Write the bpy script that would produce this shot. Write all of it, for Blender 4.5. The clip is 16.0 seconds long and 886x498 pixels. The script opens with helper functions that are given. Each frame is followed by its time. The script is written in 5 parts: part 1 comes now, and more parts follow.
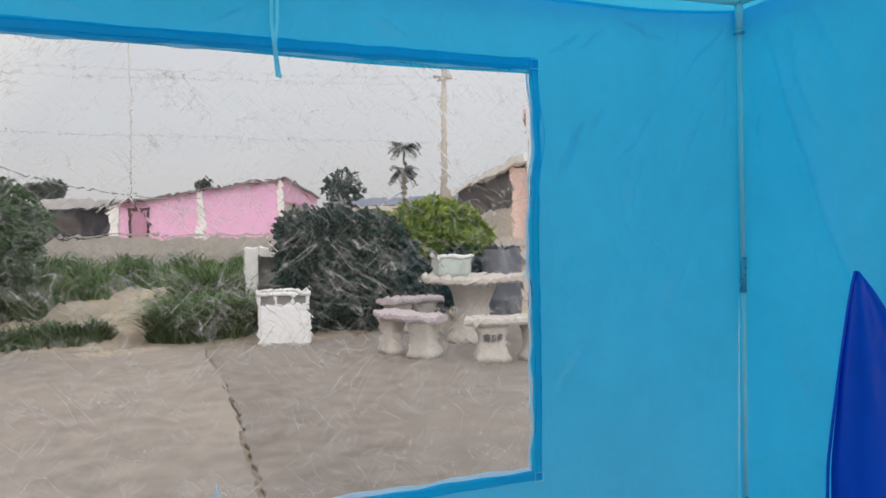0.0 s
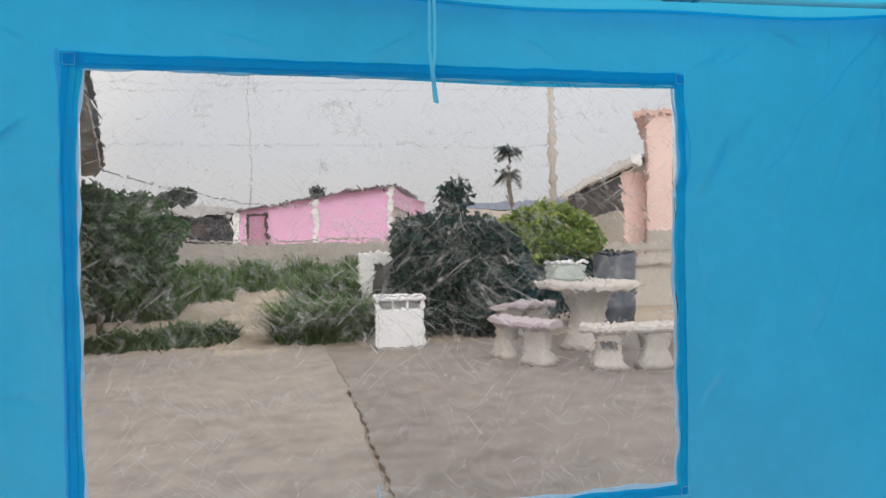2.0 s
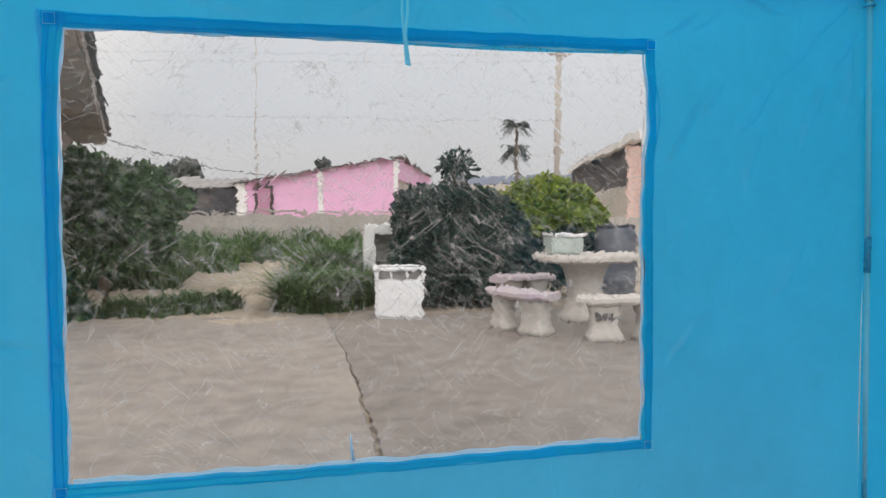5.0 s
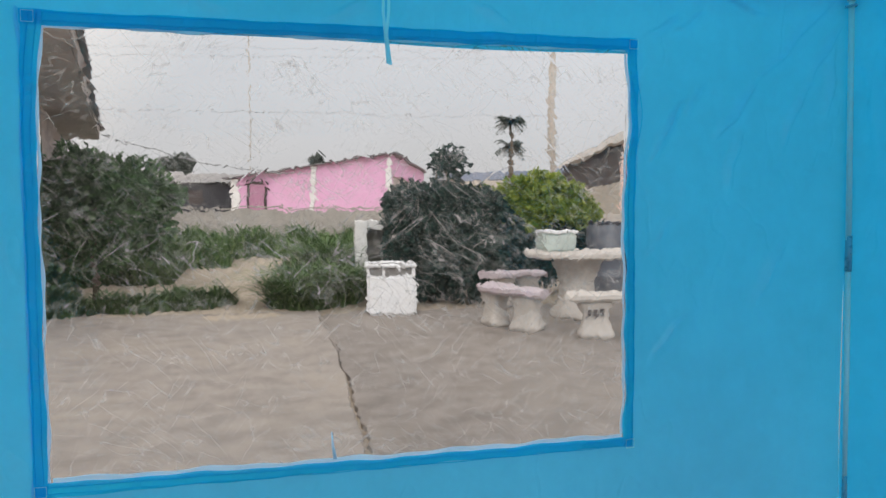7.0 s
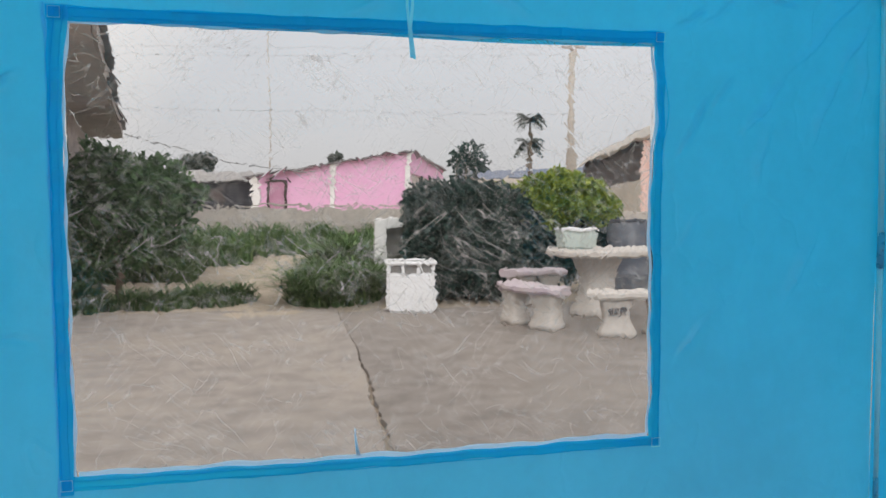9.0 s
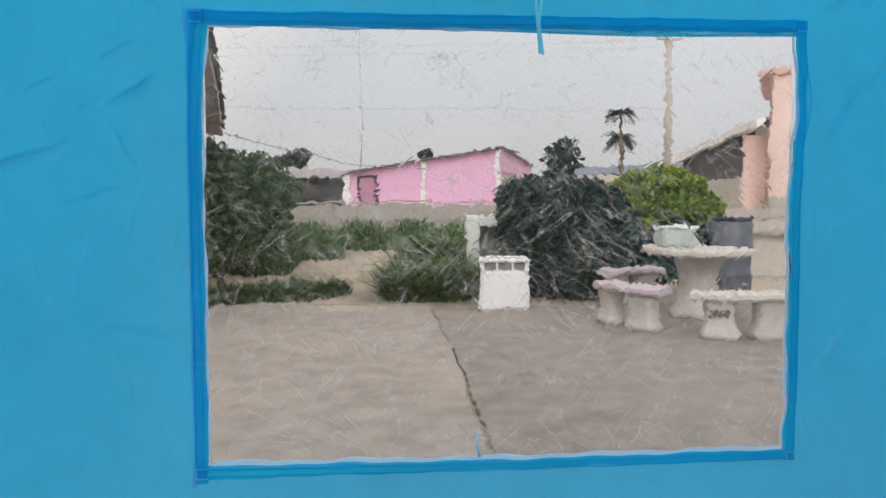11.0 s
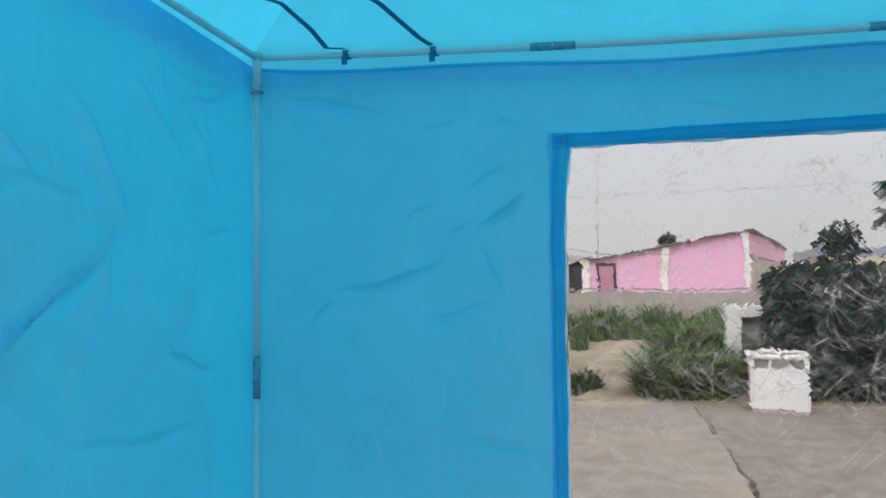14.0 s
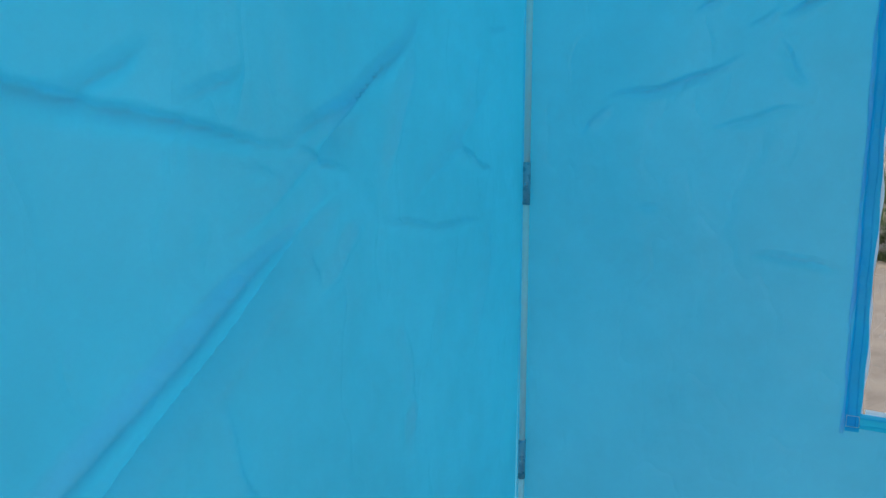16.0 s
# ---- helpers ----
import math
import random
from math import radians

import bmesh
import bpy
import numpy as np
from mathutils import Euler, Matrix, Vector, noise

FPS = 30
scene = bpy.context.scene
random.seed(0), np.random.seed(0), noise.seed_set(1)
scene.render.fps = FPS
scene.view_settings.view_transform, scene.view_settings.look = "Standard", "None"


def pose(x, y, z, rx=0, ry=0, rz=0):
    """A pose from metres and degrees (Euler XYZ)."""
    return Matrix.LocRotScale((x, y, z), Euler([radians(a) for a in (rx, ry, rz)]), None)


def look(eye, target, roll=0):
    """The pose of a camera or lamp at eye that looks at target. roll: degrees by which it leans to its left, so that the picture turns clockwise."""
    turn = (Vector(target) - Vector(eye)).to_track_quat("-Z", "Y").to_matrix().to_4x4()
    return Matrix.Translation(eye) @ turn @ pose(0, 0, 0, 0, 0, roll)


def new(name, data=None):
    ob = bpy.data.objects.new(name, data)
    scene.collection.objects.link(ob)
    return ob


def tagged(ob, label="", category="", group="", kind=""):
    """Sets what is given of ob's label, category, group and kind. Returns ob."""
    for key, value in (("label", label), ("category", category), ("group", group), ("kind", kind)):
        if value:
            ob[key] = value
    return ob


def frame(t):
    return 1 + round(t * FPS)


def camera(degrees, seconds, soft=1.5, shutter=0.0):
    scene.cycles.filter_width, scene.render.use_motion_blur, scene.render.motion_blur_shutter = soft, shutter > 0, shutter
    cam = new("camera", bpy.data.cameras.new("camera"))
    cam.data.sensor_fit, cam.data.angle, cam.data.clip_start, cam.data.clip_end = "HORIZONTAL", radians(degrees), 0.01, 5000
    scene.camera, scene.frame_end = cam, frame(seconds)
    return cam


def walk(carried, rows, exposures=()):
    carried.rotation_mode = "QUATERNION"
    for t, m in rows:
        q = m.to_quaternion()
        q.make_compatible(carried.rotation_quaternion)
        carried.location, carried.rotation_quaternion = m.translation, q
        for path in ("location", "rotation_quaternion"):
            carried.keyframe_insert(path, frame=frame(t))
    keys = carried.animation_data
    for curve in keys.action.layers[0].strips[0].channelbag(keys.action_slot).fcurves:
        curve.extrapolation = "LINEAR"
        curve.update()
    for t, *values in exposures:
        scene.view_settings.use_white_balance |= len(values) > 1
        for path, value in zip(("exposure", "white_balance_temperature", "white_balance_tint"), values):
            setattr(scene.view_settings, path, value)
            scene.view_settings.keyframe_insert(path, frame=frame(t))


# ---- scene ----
cam = camera(62.9, 16.0)
PATH = [
    (0, (-0.053, 0.085, 1.263), (0.737, 1.921, 1.217), -0.8),
    (0.5, (-0.106, 0.088, 1.271), (0.549, 1.977, 1.221), -0.2),
    (1, (-0.147, 0.082, 1.275), (0.435, 1.995, 1.227), -0.1),
    (1.5, (-0.161, 0.079, 1.279), (0.386, 2.002, 1.238), -0.5),
    (2, (-0.167, 0.061, 1.291), (0.353, 1.992, 1.26), -1.0),
    (2.5, (-0.144, 0.031, 1.283), (0.361, 1.966, 1.223), -1.9),
    (3, (-0.127, 0.01, 1.258), (0.387, 1.939, 1.151), -0.8),
    (3.5, (-0.117, -0.004, 1.252), (0.389, 1.928, 1.131), -0.3),
    (4, (-0.109, -0.012, 1.251), (0.392, 1.92, 1.135), -0.3),
    (6.5, (-0.092, -0.012, 1.269), (0.41, 1.922, 1.179), -0.5),
    (7, (-0.076, -0.022, 1.264), (0.439, 1.907, 1.151), -0.3),
    (7.5, (-0.072, -0.02, 1.264), (0.445, 1.908, 1.152), -0.2),
    (8, (-0.07, -0.019, 1.26), (0.447, 1.91, 1.158), -0.3),
    (10.5, (-0.139, 0.024, 1.257), (0.155, 1.997, 1.111), -0.1),
    (11, (-0.162, 0.032, 1.264), (0.069, 2.015, 1.137), -0.1),
    (11.5, (-0.191, 0.039, 1.27), (-0.034, 2.031, 1.179), -0.0),
    (12, (-0.226, 0.047, 1.284), (-0.129, 2.044, 1.259), 0.2),
    (12.5, (-0.258, 0.027, 1.308), (-0.238, 2.026, 1.365), 0.2),
    (13, (-0.317, 0.027, 1.332), (-0.393, 2.021, 1.455), 0.1),
    (13.5, (-0.365, 0.042, 1.338), (-0.591, 2.025, 1.472), -0.3),
    (14, (-0.434, 0.037, 1.327), (-0.827, 1.995, 1.442), -0.6),
    (14.5, (-0.471, 0.031, 1.315), (-1.001, 1.958, 1.391), -0.4),
    (15, (-0.51, 0.019, 1.296), (-1.199, 1.897, 1.273), -0.4),
    (15.5, (-0.574, 0.019, 1.248), (-1.394, 1.838, 1.11), 0.2),
    (16, (-0.608, 0.014, 1.212), (-1.494, 1.787, 0.939), 0.3),
]
walk(cam, [(t, look(eye, target, roll)) for t, eye, target, roll in PATH])

# ---- daylight under a bright overcast sky ----
SUN_ELEVATION, SUN_AZIMUTH = 33.0, -174.0      # degrees above the horizon, and from +y towards +x
world = bpy.data.worlds.new("overcast_sky")
scene.world = world
world.use_nodes = True
wn, wl = world.node_tree.nodes, world.node_tree.links
wn.clear()
w_out = wn.new("ShaderNodeOutputWorld")
w_bg = wn.new("ShaderNodeBackground")
w_sky = wn.new("ShaderNodeTexSky")
w_sky.sky_type = "NISHITA"
w_sky.sun_disc = False
w_sky.sun_elevation, w_sky.sun_rotation = radians(SUN_ELEVATION), radians(SUN_AZIMUTH)
w_sky.air_density, w_sky.dust_density = 1.0, 3.0
w_tc = wn.new("ShaderNodeTexCoord")
w_sep = wn.new("ShaderNodeSeparateXYZ")
w_ramp = wn.new("ShaderNodeValToRGB")         # cloud deck: dimmer at the horizon than overhead
w_ramp.color_ramp.elements[0].position, w_ramp.color_ramp.elements[0].color = 0.0, (0.58, 0.572, 0.582, 1)
w_ramp.color_ramp.elements[1].position, w_ramp.color_ramp.elements[1].color = 1.0, (1.28, 1.29, 1.33, 1)
w_noise = wn.new("ShaderNodeTexNoise")
w_noise.inputs["Scale"].default_value, w_noise.inputs["Detail"].default_value = 2.6, 5.0
w_cloud = wn.new("ShaderNodeMapRange")
w_cloud.inputs["To Min"].default_value, w_cloud.inputs["To Max"].default_value = 0.84, 1.12
w_mul = wn.new("ShaderNodeMixRGB")
w_mul.blend_type, w_mul.inputs[0].default_value = "MULTIPLY", 1.0
w_sc = wn.new("ShaderNodeMixRGB")
w_sc.blend_type, w_sc.inputs[0].default_value = "MULTIPLY", 1.0
w_sc.inputs[2].default_value = (0.09, 0.09, 0.09, 1)
w_dot = wn.new("ShaderNodeVectorMath")        # thinner, warmer cloud towards the west
w_dot.operation = "DOT_PRODUCT"
_e, _a = radians(SUN_ELEVATION), radians(SUN_AZIMUTH)
SUN_WAY = Vector((math.sin(_a) * math.cos(_e), math.cos(_a) * math.cos(_e), math.sin(_e)))
w_dot.inputs[1].default_value = (-0.70, 0.46, 0.55)
w_glow = wn.new("ShaderNodeMapRange")
w_glow.inputs["From Min"].default_value, w_glow.inputs["From Max"].default_value = 0.60, 1.0
w_warm = wn.new("ShaderNodeMixRGB")
w_warm.blend_type = "ADD"
w_warm.inputs[2].default_value = (0.62, 0.47, 0.26, 1)
w_mix = wn.new("ShaderNodeMixRGB")
w_mix.inputs[0].default_value = 0.9
wl.new(w_tc.outputs["Generated"], w_sep.inputs[0])
wl.new(w_sep.outputs["Z"], w_ramp.inputs[0])
wl.new(w_tc.outputs["Generated"], w_noise.inputs["Vector"])
wl.new(w_noise.outputs["Fac"], w_cloud.inputs["Value"])
wl.new(w_ramp.outputs[0], w_mul.inputs[1])
wl.new(w_cloud.outputs[0], w_mul.inputs[2])
wl.new(w_tc.outputs["Generated"], w_dot.inputs[0])
wl.new(w_dot.outputs["Value"], w_glow.inputs["Value"])
wl.new(w_glow.outputs[0], w_warm.inputs[0])
wl.new(w_mul.outputs[0], w_warm.inputs[1])
wl.new(w_sky.outputs[0], w_sc.inputs[1])
wl.new(w_sc.outputs[0], w_mix.inputs[1])
wl.new(w_warm.outputs[0], w_mix.inputs[2])
wl.new(w_mix.outputs[0], w_bg.inputs["Color"])
wl.new(w_bg.outputs[0], w_out.inputs["Surface"])
w_bg.inputs["Strength"].default_value = 1.0

sun = new("sun", bpy.data.lights.new("sun", "SUN"))
sun.data.energy, sun.data.angle, sun.data.color = 1.2, radians(40), (1.0, 0.97, 0.94)
sun.matrix_world = look(SUN_WAY * 20, (0, 0, 0))
scene.view_settings.exposure = 0.0


# ---- materials ----
def mat_new(name):
    m = bpy.data.materials.new(name)
    m.use_nodes = True
    nt = m.node_tree
    nt.nodes.clear()
    out = nt.nodes.new("ShaderNodeOutputMaterial")
    return m, nt.nodes, nt.links, out


def noise_node(n, l, scale, detail=4.0, stretch=None, rough=0.55, coords="Object"):
    tc = n.new("ShaderNodeTexCoord")
    mp = n.new("ShaderNodeMapping")
    mp.inputs["Scale"].default_value = stretch or (1, 1, 1)
    tx = n.new("ShaderNodeTexNoise")
    tx.inputs["Scale"].default_value, tx.inputs["Detail"].default_value = scale, detail
    tx.inputs["Roughness"].default_value = rough
    l.new(tc.outputs[coords], mp.inputs[0])
    l.new(mp.outputs[0], tx.inputs["Vector"])
    return tx


def mixed(n, l, fac, a, b, blend="MIX"):
    mx = n.new("ShaderNodeMixRGB")
    mx.blend_type = blend
    for k, v in ((0, fac), (1, a), (2, b)):
        if hasattr(v, "is_linked"):
            l.new(v, mx.inputs[k])
        else:
            mx.inputs[k].default_value = v if k == 0 else (*v, 1)
    return mx.outputs[0]


def ranged(n, l, value, a, b, lo=0.0, hi=1.0):
    mr = n.new("ShaderNodeMapRange")
    mr.inputs["From Min"].default_value, mr.inputs["From Max"].default_value = a, b
    mr.inputs["To Min"].default_value, mr.inputs["To Max"].default_value = lo, hi
    l.new(value, mr.inputs["Value"])
    return mr.outputs[0]


def surface(name, base, other, rough=0.7, grain=30.0, stain=1.5, bump=0.3, bump_scale=60.0, metal=0.0,
            stain_col=None, stain_amount=0.6, random_piece=0.0, distance=0.01, stretch=None):
    """Opaque surface: base and a second tint by fine grain, larger stains, bump."""
    m, n, l, out = mat_new(name)
    bs = n.new("ShaderNodeBsdfPrincipled")
    g = noise_node(n, l, grain, 5.0, stretch)
    s = noise_node(n, l, stain, 4.0, stretch)
    col = mixed(n, l, ranged(n, l, g.outputs["Fac"], 0.35, 0.65), base, other)
    sc = stain_col or tuple(c * 0.6 for c in base)
    col = mixed(n, l, ranged(n, l, s.outputs["Fac"], 0.48, 0.70, 0.0, stain_amount), col, sc)
    if random_piece:
        oi = n.new("ShaderNodeObjectInfo")
        hsv = n.new("ShaderNodeHueSaturation")
        l.new(ranged(n, l, oi.outputs["Random"], 0, 1, 1 - random_piece, 1 + random_piece), hsv.inputs["Value"])
        l.new(col, hsv.inputs["Color"])
        col = hsv.outputs[0]
    l.new(col, bs.inputs["Base Color"])
    l.new(ranged(n, l, g.outputs["Fac"], 0.3, 0.7, rough - 0.08, min(1.0, rough + 0.08)), bs.inputs["Roughness"])
    bs.inputs["Metallic"].default_value = metal
    if bump:
        b = noise_node(n, l, bump_scale, 6.0, stretch)
        bp = n.new("ShaderNodeBump")
        bp.inputs["Strength"].default_value, bp.inputs["Distance"].default_value = bump, distance
        l.new(b.outputs["Fac"], bp.inputs["Height"])
        l.new(bp.outputs[0], bs.inputs["Normal"])
    l.new(bs.outputs[0], out.inputs["Surface"])
    return m


def fabric(name, reflect, transmit, sheen=0.05, weave=True):
    """Thin coated polyester: part diffuse, part translucent, faint gloss, soft crumple relief."""
    m, n, l, out = mat_new(name)
    df, tr, gl = n.new("ShaderNodeBsdfDiffuse"), n.new("ShaderNodeBsdfTranslucent"), n.new("ShaderNodeBsdfGlossy")
    add, mix = n.new("ShaderNodeAddShader"), n.new("ShaderNodeMixShader")
    tone = noise_node(n, l, 1.6, 3.0)
    fine = noise_node(n, l, 14.0, 5.0)
    v = n.new("ShaderNodeMath")
    v.operation = "ADD"
    l.new(ranged(n, l, tone.outputs["Fac"], 0.3, 0.7, 0.42, 0.55), v.inputs[0])
    l.new(ranged(n, l, fine.outputs["Fac"], 0.3, 0.7, 0.48, 0.53), v.inputs[1])
    for node, colour in ((df, reflect), (tr, transmit)):
        hs = n.new("ShaderNodeHueSaturation")
        hs.inputs["Color"].default_value = (*colour, 1)
        l.new(v.outputs[0], hs.inputs["Value"])
        l.new(hs.outputs[0], node.inputs["Color"])
    gl.inputs["Roughness"].default_value = 0.34
    gl.inputs["Color"].default_value = (0.8, 0.9, 1.0, 1)
    b1 = noise_node(n, l, 5.0, 3.0, (1.0, 1.0, 0.6))
    b2 = noise_node(n, l, 45.0, 4.0)
    bp1, bp2 = n.new("ShaderNodeBump"), n.new("ShaderNodeBump")
    bp1.inputs["Strength"].default_value, bp1.inputs["Distance"].default_value = 0.55, 0.03
    bp2.inputs["Strength"].default_value, bp2.inputs["Distance"].default_value = 0.25, 0.002
    l.new(b1.outputs["Fac"], bp1.inputs["Height"])
    l.new(b2.outputs["Fac"], bp2.inputs["Height"])
    l.new(bp1.outputs[0], bp2.inputs["Normal"])
    # fine crumple lines
    b3 = noise_node(n, l, 3.2, 3.0, (1.0, 1.0, 0.55), 0.6)
    sb, ab, bp3 = n.new("ShaderNodeMath"), n.new("ShaderNodeMath"), n.new("ShaderNodeBump")
    sb.operation, ab.operation, sb.inputs[1].default_value = "SUBTRACT", "ABSOLUTE", 0.5
    l.new(b3.outputs["Fac"], sb.inputs[0])
    l.new(sb.outputs[0], ab.inputs[0])
    l.new(ranged(n, l, ab.outputs[0], 0.0, 0.022), bp3.inputs["Height"])
    bp3.inputs["Strength"].default_value, bp3.inputs["Distance"].default_value = 0.45, 0.0024
    l.new(bp2.outputs[0], bp3.inputs["Normal"])
    bp2 = bp3
    for node in (df, tr, gl):
        l.new(bp2.outputs[0], node.inputs["Normal"])
    l.new(df.outputs[0], add.inputs[0])
    l.new(tr.outputs[0], add.inputs[1])
    mix.inputs[0].default_value = sheen
    l.new(add.outputs[0], mix.inputs[1])
    l.new(gl.outputs[0], mix.inputs[2])
    l.new(mix.outputs[0], out.inputs["Surface"])
    return m


def clear_film(name, wrinkled):
    """Clear soft vinyl; the side with wrinkles bends what lies behind it."""
    m, n, l, out = mat_new(name)
    g = n.new("ShaderNodeBsdfGlass")
    g.inputs["IOR"].default_value = 1.22
    g.inputs["Roughness"].default_value = 0.0
    last = g.outputs[0]
    if wrinkled:
        g.inputs["Roughness"].default_value = FILM_ROUGH
        prev = None
        for scale, stretch, rot, crease, dist in FILM_WAVES:
            tc, mp = n.new("ShaderNodeTexCoord"), n.new("ShaderNodeMapping")
            mp.vector_type = "TEXTURE"
            mp.inputs["Rotation"].default_value = (0, radians(rot), 0)
            mp.inputs["Scale"].default_value = [1 / k for k in stretch]
            tx = n.new("ShaderNodeTexNoise")
            tx.inputs["Scale"].default_value, tx.inputs["Detail"].default_value = scale, 2.0
            tx.inputs["Distortion"].default_value = 0.6
            bp = n.new("ShaderNodeBump")
            bp.inputs["Strength"].default_value, bp.inputs["Distance"].default_value = 1.0, dist
            l.new(tc.outputs["Object"], mp.inputs[0])
            l.new(mp.outputs[0], tx.inputs["Vector"])
            height = tx.outputs["Fac"]
            if crease:                        # sharp creases along the noise's middle line
                ab, sb = n.new("ShaderNodeMath"), n.new("ShaderNodeMath")
                sb.operation, ab.operation = "SUBTRACT", "ABSOLUTE"
                sb.inputs[1].default_value = 0.5
                l.new(height, sb.inputs[0])
                l.new(sb.outputs[0], ab.inputs[0])
                height = ranged(n, l, ab.outputs[0], 0.0, crease, 0.0, 1.0)
            l.new(height, bp.inputs["Height"])
            if prev:
                l.new(prev, bp.inputs["Normal"])
            prev = bp.outputs[0]
        l.new(prev, g.inputs["Normal"])
        haze = n.new("ShaderNodeBsdfTranslucent")
        haze.inputs["Color"].default_value = (0.8, 0.8, 0.8, 1)
        mx = n.new("ShaderNodeMixShader")
        # creased lines are scuffed white; they come in patches
        total = None
        for scale, stretch, rot, width, strength in FILM_STREAKS:
            tc, mp = n.new("ShaderNodeTexCoord"), n.new("ShaderNodeMapping")
            mp.vector_type = "TEXTURE"
            mp.inputs["Rotation"].default_value, mp.inputs["Scale"].default_value = (0, radians(rot), 0), [1 / k for k in stretch]
            tx = n.new("ShaderNodeTexNoise")
            tx.inputs["Scale"].default_value, tx.inputs["Detail"].default_value = scale, 1.5
            l.new(tc.outputs["Object"], mp.inputs[0])
            l.new(mp.outputs[0], tx.inputs["Vector"])
            sb, ab, mu, ad = (n.new("ShaderNodeMath") for _ in range(4))
            sb.operation, ab.operation, mu.operation, ad.operation = "SUBTRACT", "ABSOLUTE", "MULTIPLY", "ADD"
            sb.inputs[1].default_value = 0.5
            l.new(tx.outputs["Fac"], sb.inputs[0])
            l.new(sb.outputs[0], ab.inputs[0])
            l.new(ranged(n, l, ab.outputs[0], 0.0, width, strength, 0.0), mu.inputs[0])
            patch = noise_node(n, l, 12.0, 2.5, (1.0 + 0.01 * rot, 1.0, 1.3))
            l.new(ranged(n, l, patch.outputs["Fac"], 0.47, 0.62), mu.inputs[1])
            l.new(mu.outputs[0], ad.inputs[0])
            ad.inputs[1].default_value = 0.004
            if total:
                l.new(total, ad.inputs[1])
            total = ad.outputs[0]
        l.new(total, mx.inputs[0])
        l.new(g.outputs[0], mx.inputs[1])
        l.new(haze.outputs[0], mx.inputs[2])
        last = mx.outputs[0]
    l.new(last, out.inputs["Surface"])
    return m


def leaf(name, base, other, rough=0.40):
    m, n, l, out = mat_new(name)
    bs, tr, mx = n.new("ShaderNodeBsdfPrincipled"), n.new("ShaderNodeBsdfTranslucent"), n.new("ShaderNodeMixShader")
    geo = n.new("ShaderNodeNewGeometry")
    s = noise_node(n, l, 2.5, 3.0)
    col = mixed(n, l, geo.outputs["Random Per Island"], base, other)
    col = mixed(n, l, ranged(n, l, s.outputs["Fac"], 0.45, 0.7, 0, 0.5), col, tuple(c * 0.5 for c in base))
    l.new(col, bs.inputs["Base Color"])
    l.new(col, tr.inputs["Color"])
    bs.inputs["Roughness"].default_value = rough
    mx.inputs[0].default_value = 0.25
    l.new(bs.outputs[0], mx.inputs[1])
    l.new(tr.outputs[0], mx.inputs[2])
    l.new(mx.outputs[0], out.inputs["Surface"])
    return m


FILM_ROUGH = 0.024
FILM_WAVES = (   # noise scale, stretch, turn in the sheet, width of a crease (0: soft waves), height in metres
    (6.0, (1.0, 1.0, 0.8), 10.0, 0.0, 0.0020),
    (34.0, (1.0, 1.0, 0.36), 50.0, 0.0, 0.00013),
    (38.0, (1.0, 1.0, 0.36), -45.0, 0.0, 0.00011),
    (12.0, (1.0, 1.0, 0.22), 54.0, 0.040, 0.00006),
    (14.0, (1.0, 1.0, 0.22), -40.0, 0.040, 0.00006),
    (80.0, (1.0, 1.0, 0.20), 44.0, 0.0, 0.00003),
    (86.0, (1.0, 1.0, 0.20), -50.0, 0.0, 0.00003),
)
FILM_STREAKS = (   # noise scale, stretch, turn, width of the whitened crease line, strength
    (16.0, (1.0, 1.0, 0.26), 52.0, 0.013, 0.34),
    (18.0, (1.0, 1.0, 0.26), -35.0, 0.013, 0.34),
    (24.0, (1.0, 1.0, 0.24), -62.0, 0.015, 0.30),
    (28.0, (1.0, 1.0, 0.24), 30.0, 0.016, 0.28),
    (36.0, (1.0, 1.0, 0.24), 72.0, 0.020, 0.20),
    (32.0, (1.0, 1.0, 0.22), -48.0, 0.018, 0.26),
    (46.0, (1.0, 1.0, 0.20), 42.0, 0.040, 0.17),
    (50.0, (1.0, 1.0, 0.20), -50.0, 0.040, 0.17),
)
M_BLUE = fabric("tent_blue", (0.19, 0.39, 0.50), (0.008, 0.285, 0.475), 0.05)
M_ROOF = fabric("tent_roof_blue", (0.15, 0.33, 0.43), (0.040, 0.42, 0.60))
M_HEM = fabric("hem_blue", (0.012, 0.22, 0.34), (0.018, 0.43, 0.58), 0.03)
M_FLAP = fabric("flap_royal_blue", (0.004, 0.06, 0.36), (0.004, 0.07, 0.38), 0.06)
M_FLOOR = fabric("groundsheet_grey", (0.11, 0.14, 0.17), (0.02, 0.03, 0.04))
M_SELVAGE = fabric("selvage_white", (0.60, 0.63, 0.68), (0.30, 0.32, 0.35))
M_CORD = fabric("cord_pale_blue", (0.55, 0.74, 0.80), (0.19, 0.22, 0.19))
M_STRAP = surface("strap_navy", (0.020, 0.20, 0.33), (0.024, 0.23, 0.36), 0.8, 200, 8, 0.3, 400, distance=0.001)
M_POLE = surface("pole_grey_enamel", (0.64, 0.76, 0.78), (0.68, 0.79, 0.80), 0.38, 60, 5, 0.1, 90, 0.0, (0.60, 0.64, 0.63), 0.4, distance=0.001)
M_FERRULE = surface("ferrule_dark_steel", (0.19, 0.36, 0.46), (0.22, 0.40, 0.50), 0.3, 80, 6, 0.1, 120, 0.15, distance=0.001)
M_RIVET = surface("rivet_bright", (0.7, 0.75, 0.78), (0.6, 0.65, 0.7), 0.25, 80, 6, 0.0, 120, 0.9)
M_FILM_IN = clear_film("clear_vinyl_wrinkled", True)
M_FILM_OUT = clear_film("clear_vinyl_smooth", False)
